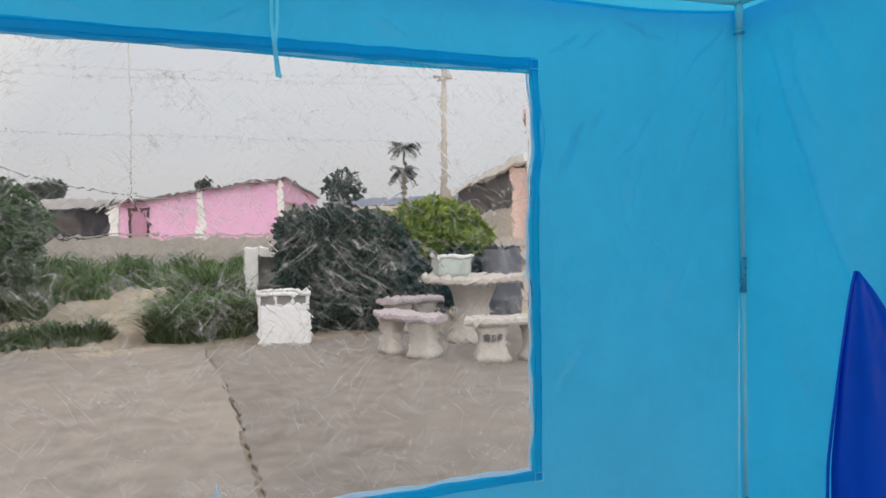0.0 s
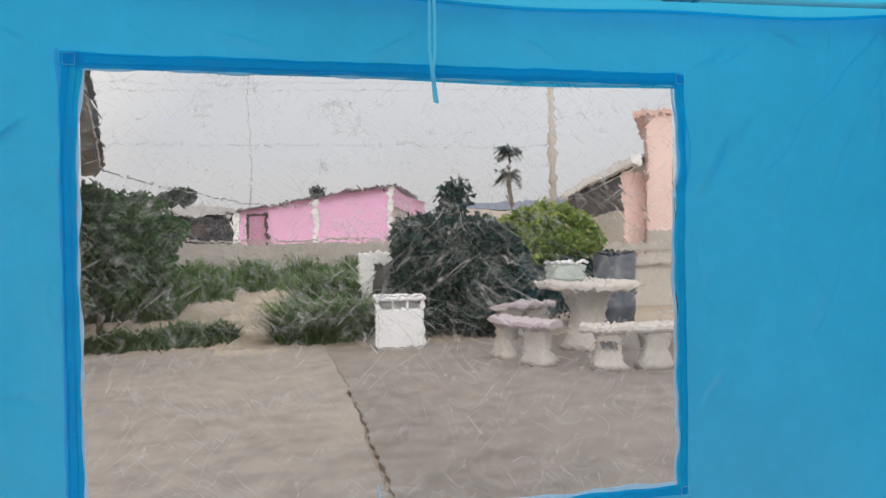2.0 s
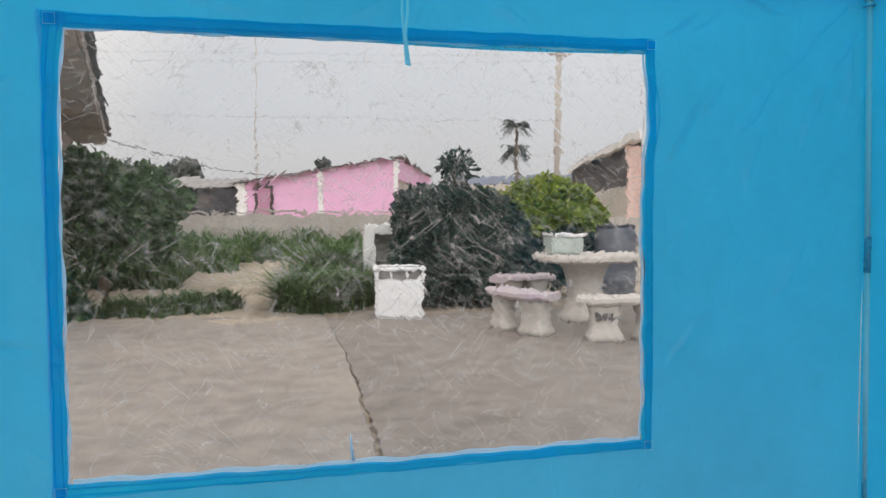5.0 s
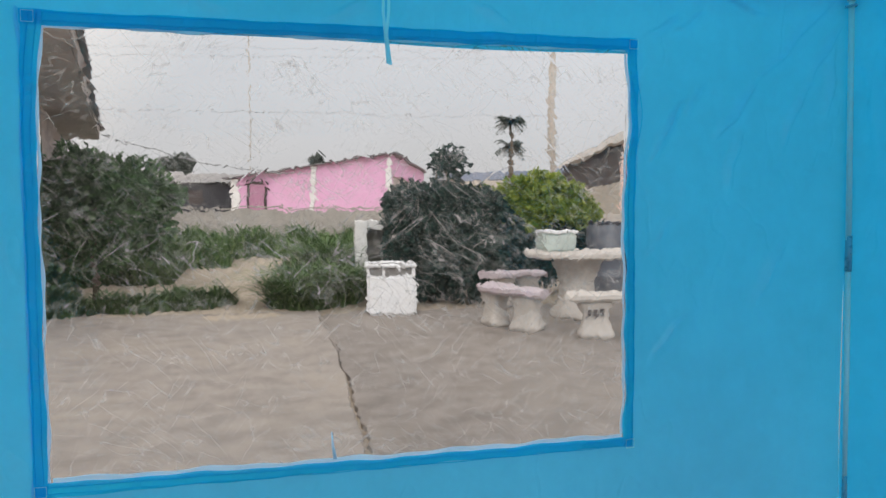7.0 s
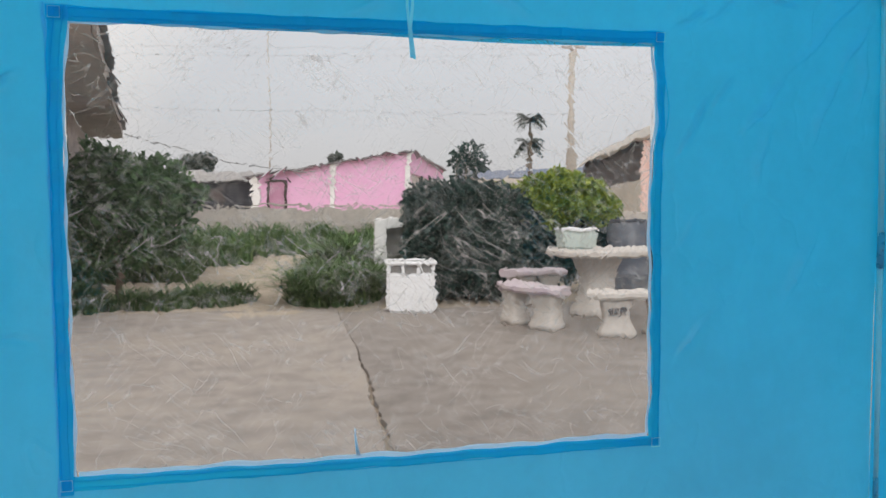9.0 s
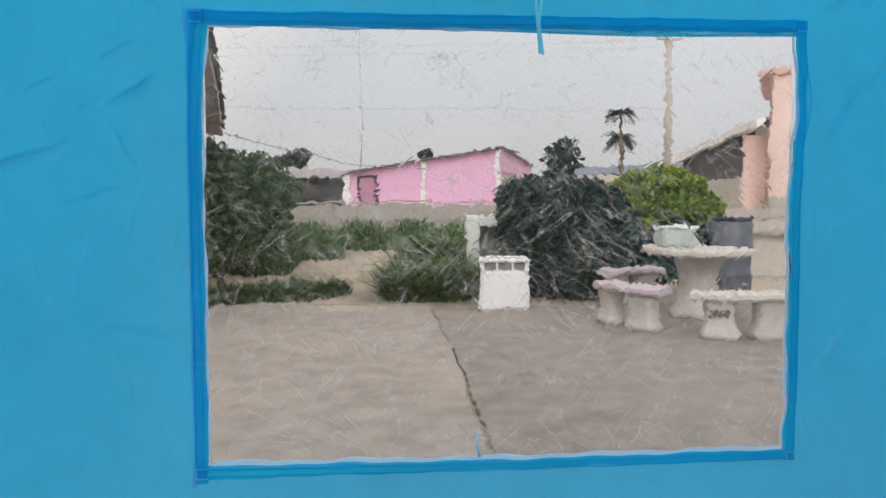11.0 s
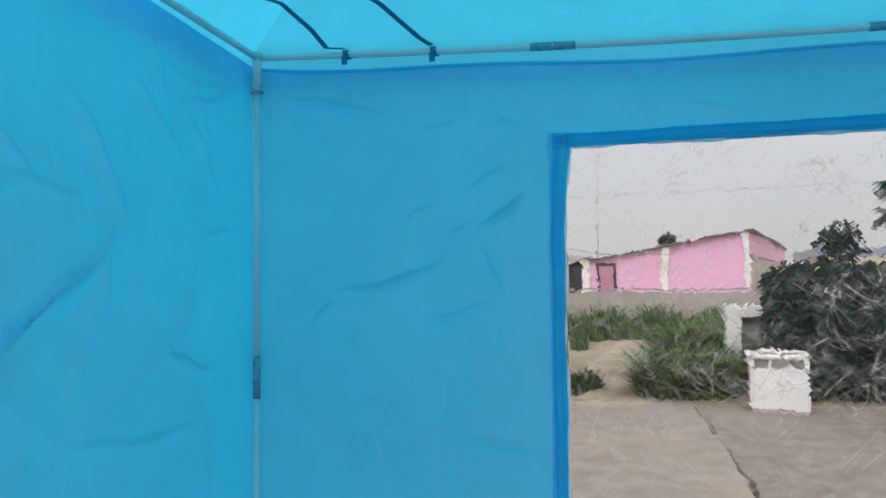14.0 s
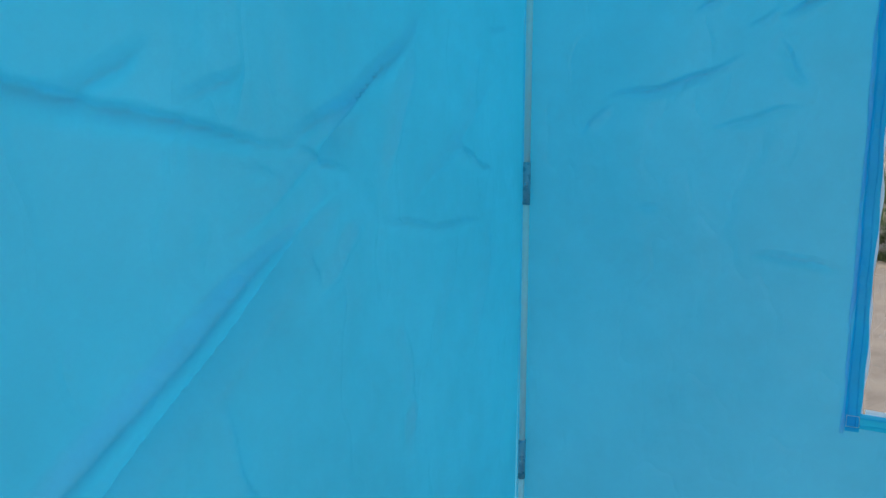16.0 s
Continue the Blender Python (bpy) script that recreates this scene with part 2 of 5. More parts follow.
M_CONCRETE = surface("slab_concrete", (0.350, 0.304, 0.266), (0.255, 0.223, 0.198), 0.9, 4.5, 0.55, 0.4, 90, 0, (0.38, 0.325, 0.27), 0.85, 0.05, 0.004)
M_CONCRETE_OLD = surface("old_slab_concrete", (0.296, 0.257, 0.228), (0.206, 0.179, 0.159), 0.9, 4.5, 0.7, 0.4, 90, 0, (0.29, 0.25, 0.215), 0.8, 0.05, 0.004)
M_SAND = surface("sandy_soil", (0.47, 0.39, 0.30), (0.38, 0.31, 0.24), 0.95, 5, 0.5, 0.6, 40, 0, (0.22, 0.19, 0.14), 0.6, 0, 0.02)
M_CAST = surface("cast_concrete", (0.554, 0.512, 0.470), (0.470, 0.428, 0.386), 0.8, 25, 4, 0.3, 120, 0, (0.40, 0.36, 0.32), 0.5, 0.06, 0.003)
M_CAST_PINK = surface("cast_concrete_pinkish", (0.52, 0.45, 0.47), (0.45, 0.38, 0.39), 0.75, 25, 4, 0.3, 120, 0, (0.46, 0.36, 0.46), 0.5, 0.06, 0.003)
M_BLOCK = surface("block_wall", (0.50, 0.455, 0.41), (0.42, 0.38, 0.345), 0.92, 9, 0.9, 0.5, 60, 0, (0.31, 0.285, 0.255), 0.7, 0, 0.006)
M_PINK = surface("pink_paint", (0.84, 0.48, 0.70), (0.80, 0.45, 0.67), 0.75, 8, 0.7, 0.2, 60, 0, (0.70, 0.40, 0.55), 0.5, 0, 0.003)
M_WHITE = surface("white_paint", (0.86, 0.85, 0.84), (0.80, 0.79, 0.78), 0.6, 14, 2.0, 0.15, 80, 0, (0.55, 0.53, 0.50), 0.5, 0, 0.002)
M_PEACH = surface("peach_paint", (0.90, 0.68, 0.62), (0.88, 0.65, 0.59), 0.8, 7, 0.6, 0.2, 60, 0, (0.72, 0.49, 0.41), 0.5, 0, 0.003)
M_BEIGE = surface("beige_plaster", (0.55, 0.50, 0.44), (0.48, 0.44, 0.39), 0.85, 9, 0.9, 0.3, 60, 0, (0.36, 0.34, 0.30), 0.6, 0, 0.003)
# door frames and shutters; on the peach wing it paints the porch shade
M_BROWN = surface("dark_brown_frames_and_shade", (0.075, 0.055, 0.05), (0.055, 0.042, 0.04), 0.8, 20, 2, 0.3, 60, distance=0.005)
M_TIN = surface("weathered_tin", (0.52, 0.52, 0.52), (0.44, 0.44, 0.45), 0.5, 6, 1.0, 0.2, 40, 0.3, (0.30, 0.27, 0.25), 0.6, 0.05, 0.004)
M_TIN_DARK = surface("dark_roof_sheet", (0.20, 0.18, 0.19), (0.16, 0.15, 0.16), 0.6, 6, 1.0, 0.2, 40, 0.1, distance=0.004)
M_TIN_BLUE = surface("blue_grey_roof", (0.26, 0.30, 0.40), (0.22, 0.26, 0.35), 0.5, 3, 0.4, 0.1, 20, 0.1, distance=0.004)
# old render; below the pink house's side its grey paints porch shade
M_GREYWALL = surface("old_render_and_shade", (0.56, 0.49, 0.46), (0.48, 0.42, 0.39), 0.9, 5, 0.7, 0.5, 40, 0, (0.24, 0.21, 0.20), 0.7, 0, 0.006)
M_DARK = surface("dark_timber", (0.032, 0.032, 0.042), (0.022, 0.022, 0.030), 0.8, 8, 1.2, 0.3, 40, distance=0.005)
M_PLASTIC_W = surface("white_plastic", (0.80, 0.80, 0.80), (0.76, 0.76, 0.77), 0.4, 30, 4, 0.05, 60, 0, (0.62, 0.60, 0.57), 0.4, distance=0.001)
# cabinet liner and shelf; in the bin it paints the slots' shadow
M_PLASTIC_GREY = surface("grey_plastic_and_slot_shade", (0.24, 0.23, 0.22), (0.20, 0.19, 0.185), 0.5, 30, 4, 0.05, 60, distance=0.001)
M_PLASTIC_CLEAR = surface("frosted_plastic", (0.50, 0.56, 0.52), (0.44, 0.50, 0.46), 0.35, 20, 4, 0.05, 60, distance=0.001)
M_DRUM = surface("drum_blue_grey", (0.10, 0.105, 0.125), (0.075, 0.08, 0.10), 0.45, 12, 2, 0.1, 40, distance=0.002)
M_INK = surface("faded_ink", (0.10, 0.09, 0.09), (0.16, 0.14, 0.13), 0.7, 80, 10, 0.0)
M_BARK = surface("bark", (0.16, 0.125, 0.09), (0.10, 0.08, 0.06), 0.95, 14, 3, 0.8, 30, distance=0.02, stretch=(1, 1, 0.25))
M_POST = surface("concrete_post", (0.52, 0.47, 0.42), (0.46, 0.42, 0.37), 0.85, 12, 1, 0.3, 60, distance=0.003)
M_WIRE = surface("cable_grey", (0.30, 0.30, 0.31), (0.36, 0.36, 0.37), 0.6, 50, 5, 0.0)
M_LEAF_DARK = leaf("leaf_dark_green", (0.007, 0.026, 0.025), (0.034, 0.085, 0.070), 0.7)
M_LEAF_YELLOW = leaf("leaf_yellow_green", (0.10, 0.18, 0.025), (0.40, 0.46, 0.09))
M_LEAF_MID = leaf("leaf_mid_green", (0.025, 0.07, 0.028), (0.12, 0.22, 0.085), 0.6)
M_GRASS = leaf("grass_green", (0.035, 0.09, 0.028), (0.17, 0.27, 0.085), 0.7)
M_WEED = leaf("weed_green", (0.035, 0.08, 0.03), (0.13, 0.20, 0.075), 0.7)
M_PALM = leaf("palm_grey_green", (0.05, 0.07, 0.055), (0.08, 0.10, 0.08))


# ---- mesh helpers ----
def link(name, me, material, parent=None, label=""):
    ob = new(name, me)
    if material and not me.materials:
        me.materials.append(material)
    if parent:
        ob.parent = parent
    if label:
        ob["label"] = label
    return ob


def part(name, bm, material, parent=None, label="", smooth=False):
    me = bpy.data.meshes.new(name)
    bm.to_mesh(me)
    bm.free()
    if smooth:
        me.polygons.foreach_set("use_smooth", [True] * len(me.polygons))
    return link(name, me, material, parent, label)


def raw(name, verts, faces, material, parent=None, label="", smooth=False):
    me = bpy.data.meshes.new(name)
    me.from_pydata([tuple(v) for v in verts], [], [tuple(f) for f in faces])
    me.update()
    if smooth:
        me.polygons.foreach_set("use_smooth", [True] * len(me.polygons))
    return link(name, me, material, parent, label)


def thing(name, at, label, category, group="", kind="", turn=0.0):
    ob = new(name)
    ob.matrix_world = pose(*at, 0, 0, turn)
    return tagged(ob, label, category, group, kind)


def box(size, at=(0, 0, 0), bevel=0.0, turn=0.0, taper=1.0, segments=2):
    """A box with its base's middle at `at`; taper scales the top."""
    bm = bmesh.new()
    bmesh.ops.create_cube(bm, size=1.0)
    for v in bm.verts:
        k = taper if v.co.z > 0 else 1.0
        v.co = Vector((v.co.x * size[0] * k, v.co.y * size[1] * k, (v.co.z + 0.5) * size[2]))
    if bevel:
        bmesh.ops.bevel(bm, geom=bm.edges[:], offset=bevel, segments=segments, affect="EDGES")
    bm.transform(pose(*at, 0, 0, turn))
    return bm


def lathe(profile, at=(0, 0, 0), steps=28):
    """Turned form from (radius, z) pairs, closed top and bottom."""
    bm = bmesh.new()
    rings = []
    for r, z in profile:
        rings.append([bm.verts.new((at[0] + r * math.cos(2 * math.pi * k / steps), at[1] + r * math.sin(2 * math.pi * k / steps), at[2] + z)) for k in range(steps)])
    for a, b in zip(rings, rings[1:]):
        for k in range(steps):
            bm.faces.new((a[k], a[(k + 1) % steps], b[(k + 1) % steps], b[k]))
    bm.faces.new(rings[0][::-1])
    bm.faces.new(rings[-1])
    return bm


def tube(points, radius, steps=10, radius_end=None):
    bm = bmesh.new()
    pts = [Vector(p) for p in points]
    rings = []
    for i, p in enumerate(pts):
        way = (pts[min(i + 1, len(pts) - 1)] - pts[max(i - 1, 0)]).normalized()
        side = way.cross(Vector((0, 0, 1)) if abs(way.z) < 0.9 else Vector((1, 0, 0))).normalized()
        up = side.cross(way)
        r = radius if radius_end is None else radius + (radius_end - radius) * i / max(1, len(pts) - 1)
        rings.append([bm.verts.new(p + (side * math.cos(2 * math.pi * k / steps) + up * math.sin(2 * math.pi * k / steps)) * r) for k in range(steps)])
    for a, b in zip(rings, rings[1:]):
        for k in range(steps):
            bm.faces.new((a[k], b[k], b[(k + 1) % steps], a[(k + 1) % steps]))
    bm.faces.new(rings[0])
    bm.faces.new(rings[-1][::-1])
    bmesh.ops.recalc_face_normals(bm, faces=bm.faces[:])
    return bm


def prism(outline, depth, axis="y"):
    """Extrudes an (a, z) outline along y (or along x) by depth."""
    bm = bmesh.new()
    put = (lambda a, z, d: (a, d, z)) if axis == "y" else (lambda a, z, d: (d, a, z))
    front = [bm.verts.new(put(a, z, 0)) for a, z in outline]
    back = [bm.verts.new(put(a, z, depth)) for a, z in outline]
    n = len(outline)
    bm.faces.new(front)
    bm.faces.new(back[::-1])
    for k in range(n):
        bm.faces.new((front[k], back[k], back[(k + 1) % n], front[(k + 1) % n]))
    bmesh.ops.recalc_face_normals(bm, faces=bm.faces[:])
    return bm


def ribbon(points, width, across, thickness=0.0015):
    """A flat strap along points, its width along `across`."""
    pts = [Vector(p) for p in points]
    a = Vector(across).normalized()
    bm = bmesh.new()
    rows = []
    for i, p in enumerate(pts):
        way = (pts[min(i + 1, len(pts) - 1)] - pts[max(i - 1, 0)]).normalized()
        nrm = way.cross(a).normalized() * thickness / 2
        rows.append([bm.verts.new(p + a * (s * width / 2) + nrm * q) for s, q in ((-1, -1), (1, -1), (1, 1), (-1, 1))])
    for r, s in zip(rows, rows[1:]):
        for k in range(4):
            bm.faces.new((r[k], s[k], s[(k + 1) % 4], r[(k + 1) % 4]))
    bm.faces.new(rows[0])
    bm.faces.new(rows[-1][::-1])
    bmesh.ops.recalc_face_normals(bm, faces=bm.faces[:])
    return bm


# ---- the tent: 2.68 m square, eaves at 1.87 m ----
XL, XR, YF, YB, EAVE = -1.20, 1.49, 1.60, -1.09, 1.872
WX0, WX1, WZ0, WZ1 = -0.466, 0.818, 0.694, 1.637         # the clear window
MIDX, MIDY, APEX = (XL + XR) / 2, (YF + YB) / 2, 2.52


def crease_field(u, v, creases):
    """Relief of the cloth at (u, v): sharp folds along given segments, steep on one side and gentle on the other."""
    h = np.zeros_like(u)
    for k, (u0, v0, u1, v1, width, power) in enumerate(creases):
        du, dv = u1 - u0, v1 - v0
        ln = math.hypot(du, dv)
        s = ((u - u0) * du + (v - v0) * dv) / (ln * ln)
        d = ((u - u0) * -dv + (v - v0) * du) / ln
        wander = 0.05 * min(ln, 0.25)
        d = d + wander * (0.6 * np.sin(5.0 * s + 1.7 * k) + 0.25 * np.sin(13.0 * s + k))
        taper = np.clip(np.minimum(s + 0.05, 1.05 - s) / 0.35, 0, 1)
        w = 0.55 * width * (0.55 + 0.45 * taper)
        ridge = np.where(d > 0, 1 - d / (0.55 * w), 1 + d / (2.6 * w))
        h += 0.65 * width * power * taper * np.clip(ridge, 0, 1)
    return h


def soft_noise(u, v, scale, seed):
    rng = np.random.RandomState(seed)
    h = np.zeros_like(u)
    for _ in range(9):
        a = rng.uniform(0, math.pi)
        k = scale * rng.uniform(0.6, 1.6)
        h += np.sin((u * math.cos(a) + v * math.sin(a)) * k + rng.uniform(0, 6.28)) / 9
    return h


def cloth(name, u_range, v_range, place, creases, material, seed, step=0.013, hole=None, top=None, sway=0.004):
    """A sheet of cloth over (u, v); place(u, v, h) gives the point, h the relief towards the inside. hole: (u0, u1, v0, v1)."""
    def axis(lo, hi, stops):
        marks = sorted({lo, hi, *[s for s in stops if lo < s < hi]})
        out = [marks[0]]
        for a, b in zip(marks, marks[1:]):
            k = max(1, round((b - a) / step))
            out += [a + (b - a) * (i + 1) / k for i in range(k)]
        return np.array(out)
    us = axis(*u_range, hole[:2] if hole else ())
    vs = axis(*v_range, hole[2:] if hole else ())
    U, V = np.meshgrid(us, vs, indexing="ij")
    H = crease_field(U, V, creases) + sway * soft_noise(U, V, 4.0, seed) + 0.0016 * soft_noise(U, V, 17.0, seed + 1) + 0.0006 * soft_noise(U, V, 60.0, seed + 2)
    if hole:
        out = np.maximum(np.maximum(hole[0] - U, U - hole[1]), np.maximum(hole[2] - V, V - hole[3]))
        H *= np.clip((out - 0.02) / 0.09, 0, 1)
    if top is not None:
        frac = np.clip((V - v_range[0]) / (v_range[1] - v_range[0]), 0, 1)
        V = V + top(U) * frac ** 6
    ids = np.arange(len(us) * len(vs)).reshape(len(us), len(vs))
    faces = []
    for i in range(len(us) - 1):
        for j in range(len(vs) - 1):
            if hole and hole[0] - 1e-6 <= us[i] and us[i + 1] <= hole[1] + 1e-6 and hole[2] - 1e-6 <= vs[j] and vs[j + 1] <= hole[3] + 1e-6:
                continue
            faces.append((ids[i, j], ids[i + 1, j], ids[i + 1, j + 1], ids[i, j + 1]))
    verts = [place(a, b, h) for a, b, h in zip(U.ravel(), V.ravel(), H.ravel())]
    return raw(name, verts, faces, material, smooth=True)


CREASES_NORTH = [   # x, z to x, z; width, strength
    (-0.672, 1.478, -0.560, 1.542, 0.014, 1.3), (-0.830, 1.502, -0.765, 1.526, 0.012, 1.0), (-0.690, 1.552, -0.612, 1.618, 0.012, 0.9),
    (-1.000, 1.322, -0.742, 1.396, 0.016, 1.1), (-0.631, 1.733, -0.557, 1.691, 0.012, 0.9), (-1.059, 1.250, -0.998, 1.310, 0.014, 0.8),
    (-0.675, 1.437, -0.617, 1.340, 0.014, -0.7), (-0.731, 1.459, -0.672, 1.493, 0.012, 0.7), (-0.787, 1.265, -0.620, 1.299, 0.014, 0.6),
    (-0.699, 1.008, -0.520, 0.992, 0.014, 0.8), (-0.934, 1.093, -0.869, 1.101, 0.012, 0.6), (-0.837, 1.358, -0.863, 1.313, 0.010, 0.6),
    (-1.134, 1.806, -0.872, 1.738, 0.018, 0.9), (-1.080, 1.760, -1.020, 1.705, 0.014, 0.6), (-0.790, 1.700, -0.700, 1.720, 0.016, 0.5),
    (1.437, 1.807, 1.190, 1.600, 0.022, 0.9), (1.200, 1.590, 1.080, 1.440, 0.018, 1.1), (1.456, 1.748, 1.365, 1.600, 0.018, 1.0),
    (1.375, 1.610, 1.274, 1.414, 0.016, 0.9), (0.877, 1.375, 0.985, 1.540, 0.016, 1.2), (0.985, 1.500, 1.045, 1.594, 0.014, 0.8),
    (0.867, 1.688, 0.972, 1.775, 0.016, 1.1), (0.950, 1.715, 1.050, 1.790, 0.014, 0.8), (1.445, 1.690, 1.415, 1.500, 0.020, 0.7),
    (1.244, 1.773, 1.100, 1.817, 0.020, 0.6), (1.160, 1.480, 1.120, 1.300, 0.020, 0.5), (0.861, 1.118, 0.960, 1.240, 0.018, 0.6),
    (0.880, 0.860, 1.010, 1.000, 0.020, 0.5), (1.300, 1.200, 1.210, 0.980, 0.022, 0.5), (0.080, 1.700, 0.190, 1.770, 0.016, 0.6),
    (-0.240, 1.760, -0.100, 1.710, 0.016, 0.6), (0.430, 1.780, 0.530, 1.720, 0.016, 0.6),
]
CREASES_WEST = [    # y, z to y, z; width, strength
    (0.340, 0.795, 0.860, 1.140, 0.030, -1.3), (0.280, 0.835, 0.770, 1.120, 0.030, 1.2), (0.200, 1.275, 0.757, 1.223, 0.016, 1.5),
    (0.751, 1.211, 1.102, 1.420, 0.024, 1.3), (0.790, 1.200, 0.980, 1.330, 0.022, -0.9), (0.659, 1.191, 0.744, 1.175, 0.010, 0.9),
    (1.234, 1.217, 1.425, 1.171, 0.016, 1.1), (0.957, 1.103, 1.369, 1.063, 0.018, 0.7), (0.945, 1.108, 0.815, 1.005, 0.020, 0.7),
    (1.053, 0.913, 1.093, 0.678, 0.018, 1.0), (1.100, 0.860, 1.060, 0.700, 0.016, -0.7), (0.409, 1.254, 0.540, 1.310, 0.014, 1.1),
    (0.929, 1.297, 0.659, 1.102, 0.018, 0.8), (1.093, 1.418, 1.009, 1.153, 0.026, 0.8), (0.757, 1.213, 0.897, 1.180, 0.012, 1.0),
    (0.794, 1.076, 0.820, 1.020, 0.012, 0.9), (1.418, 1.344, 1.093, 1.121, 0.022, 0.7), (0.567, 1.253, 0.680, 1.310, 0.018, 0.7),
    (0.640, 1.545, 0.891, 1.460, 0.022, 0.9), (0.822, 1.581, 0.917, 1.489, 0.018, 0.8), (0.975, 1.657, 1.154, 1.436, 0.024, 0.8),
    (1.140, 1.705, 1.305, 1.597, 0.020, 0.9), (1.220, 1.750, 1.554, 1.775, 0.018, 0.9), (0.759, 1.492, 1.017, 1.478, 0.018, 0.7),
    (1.284, 1.703, 1.459, 1.528, 0.020, 0.8), (1.202, 1.785, 1.255, 1.677, 0.018, 0.9), (1.286, 1.707, 1.502, 1.753, 0.016, 1.1),
    (1.319, 1.760, 1.399, 1.657, 0.016, 0.9), (1.389, 1.439, 1.491, 1.470, 0.014, 0.8), (1.244, 1.229, 1.311, 1.182, 0.014, 0.8),
    (0.569, 1.514, 0.680, 1.470, 0.018, 0.7), (1.420, 1.080, 1.330, 0.780, 0.026, 0.6), (1.250, 1.050, 1.180, 0.820, 0.024, 0.5),
    (0.620, 0.930, 0.700, 0.700, 0.024, 0.5), (1.360, 1.400, 1.300, 1.250, 0.018, 0.6),
]
CREASES_EAST = [
    (1.500, 1.770, 1.240, 1.120, 0.050, 1.2), (1.440, 1.760, 1.300, 1.450, 0.034, 0.9), (1.520, 1.780, 1.390, 1.760, 0.014, 0.9),
    (1.560, 1.700, 1.500, 1.350, 0.024, 0.6), (1.400, 1.820, 1.250, 1.620, 0.024, 0.6), (1.480, 1.020, 1.380, 0.800, 0.022, 0.6),
    (1.530, 0.760, 1.440, 0.730, 0.014, 0.7),
]


def droop(u, lo, hi):
    s = (u - lo) / (hi - lo)
    return -0.047 * np.sin(np.pi * np.clip(s, 0, 1)) ** 0.7 - 0.004 * np.sin(s * 23.0)


wall_north = cloth("wall_north", (XL, XR), (0.0, EAVE - 0.016), lambda u, v, h: (u, YF - 1.3 * h, v), CREASES_NORTH, M_BLUE, 3, step=0.0055,
                   hole=(WX0 - 0.024, WX1 + 0.016, WZ0 - 0.016, WZ1 + 0.018), top=lambda u: droop(u, XL, XR))
tagged(wall_north, "blue translucent polyester tent wall with fold creases round a clear window", "tent wall", kind="structure")
def wall_top(x):
    return EAVE - 0.016 + float(droop(np.array(x), XL, XR))


top_hem = raw("top_hem", *[[(x, YF - 0.004 - 0.002 * (k % 2), wall_top(x) - 0.007 * (1 - k) + 0.001) for x in [XL + (XR - XL) * i / 120 for i in range(121)] for k in (0, 1)],
                          [(2 * i, 2 * i + 2, 2 * i + 3, 2 * i + 1) for i in range(120)]], M_HEM, wall_north, "darker doubled upper hem", True)
wall_west = cloth("wall_west", (YB, YF), (0.0, EAVE - 0.014), lambda u, v, h: (XL + h, u, v), CREASES_WEST, M_BLUE, 11, sway=0.008, step=0.0065)
tagged(wall_west, "blue polyester tent side wall with long diagonal creases", "tent wall", kind="structure")
wall_east = cloth("wall_east", (YB, YF), (0.0, EAVE - 0.014), lambda u, v, h: (XR - h, u, v), CREASES_EAST, M_BLUE, 17, sway=0.007)
tagged(wall_east, "blue polyester tent side wall with folds from its upper corner", "tent wall", kind="structure")
wall_south = cloth("wall_south", (XL, XR), (0.0, EAVE - 0.014), lambda u, v, h: (u, YB + h, v), [], M_BLUE, 23, step=0.05, hole=(-1.16, 1.45, 0.02, 1.83))
tagged(wall_south, "blue polyester tent wall rolled open across its width", "tent wall", kind="structure")
floor = part("floor", box((XR - XL, YF - YB, 0.006), (MIDX, MIDY, 0.003)), M_FLOOR)
tagged(floor, "dark grey groundsheet of the tent", "floor", kind="structure")


def roof_mesh():
    """Hipped cloth roof from the eaves up to one peak, with a short valance outside the walls."""
    verts, faces = [], []
    corners = [(XL, YF), (XR, YF), (XR, YB), (XL, YB)]
    n, k = 40, 24
    for (x0, y0), (x1, y1) in zip(corners, corners[1:] + corners[:1]):
        base = len(verts)
        for j in range(-1, k + 1):
            s = max(0, j) / k
            for i in range(n + 1):
                q = i / n
                x = (x0 + (x1 - x0) * q) * (1 - s) + MIDX * s
                y = (y0 + (y1 - y0) * q) * (1 - s) + MIDY * s
                z = EAVE + 0.012 + (APEX - EAVE) * s - 0.035 * math.sin(math.pi * q) * (1 - s) - 0.03 * math.sin(math.pi * s)
                z += 0.005 * math.sin(17 * q + 5 * s) * math.sin(math.pi * s)
                if j <= 0:
                    x, y = MIDX + (x - MIDX) * 1.022, MIDY + (y - MIDY) * 1.022
                    if j < 0:
                        z -= 0.066
                verts.append((x, y, z))
        for j in range(k + 1):
            for i in range(n):
                a = base + j * (n + 1) + i
                faces.append((a, a + 1, a + n + 2, a + n + 1))
    return verts, faces


ceiling = raw("ceiling", *roof_mesh(), M_ROOF, smooth=True)
tagged(ceiling, "pale translucent blue cloth roof rising from the eave poles", "tent roof", kind="structure")


# window: clear film, hem of doubled cloth, pale selvage
def edge_west(z):
    return WX0 - 0.017 * min(1.0, max(0.0, (WZ1 - z) / 0.22)) ** 0.7


def edge_east(z):
    return WX1 + 0.019 * math.exp(-((z - 1.49) / 0.085) ** 2) + 0.004 * math.exp(-((z - 0.92) / 0.2) ** 2)


def edge_top(x):
    return WZ1 - 0.007 + 0.0155 * (x - WX0) / (WX1 - WX0)


def edge_bottom(x):
    return WZ0 + 0.010 - 0.017 * (x - WX0) / (WX1 - WX0) - 0.004 * math.sin(math.pi * (x - WX0) / (WX1 - WX0)) ** 2


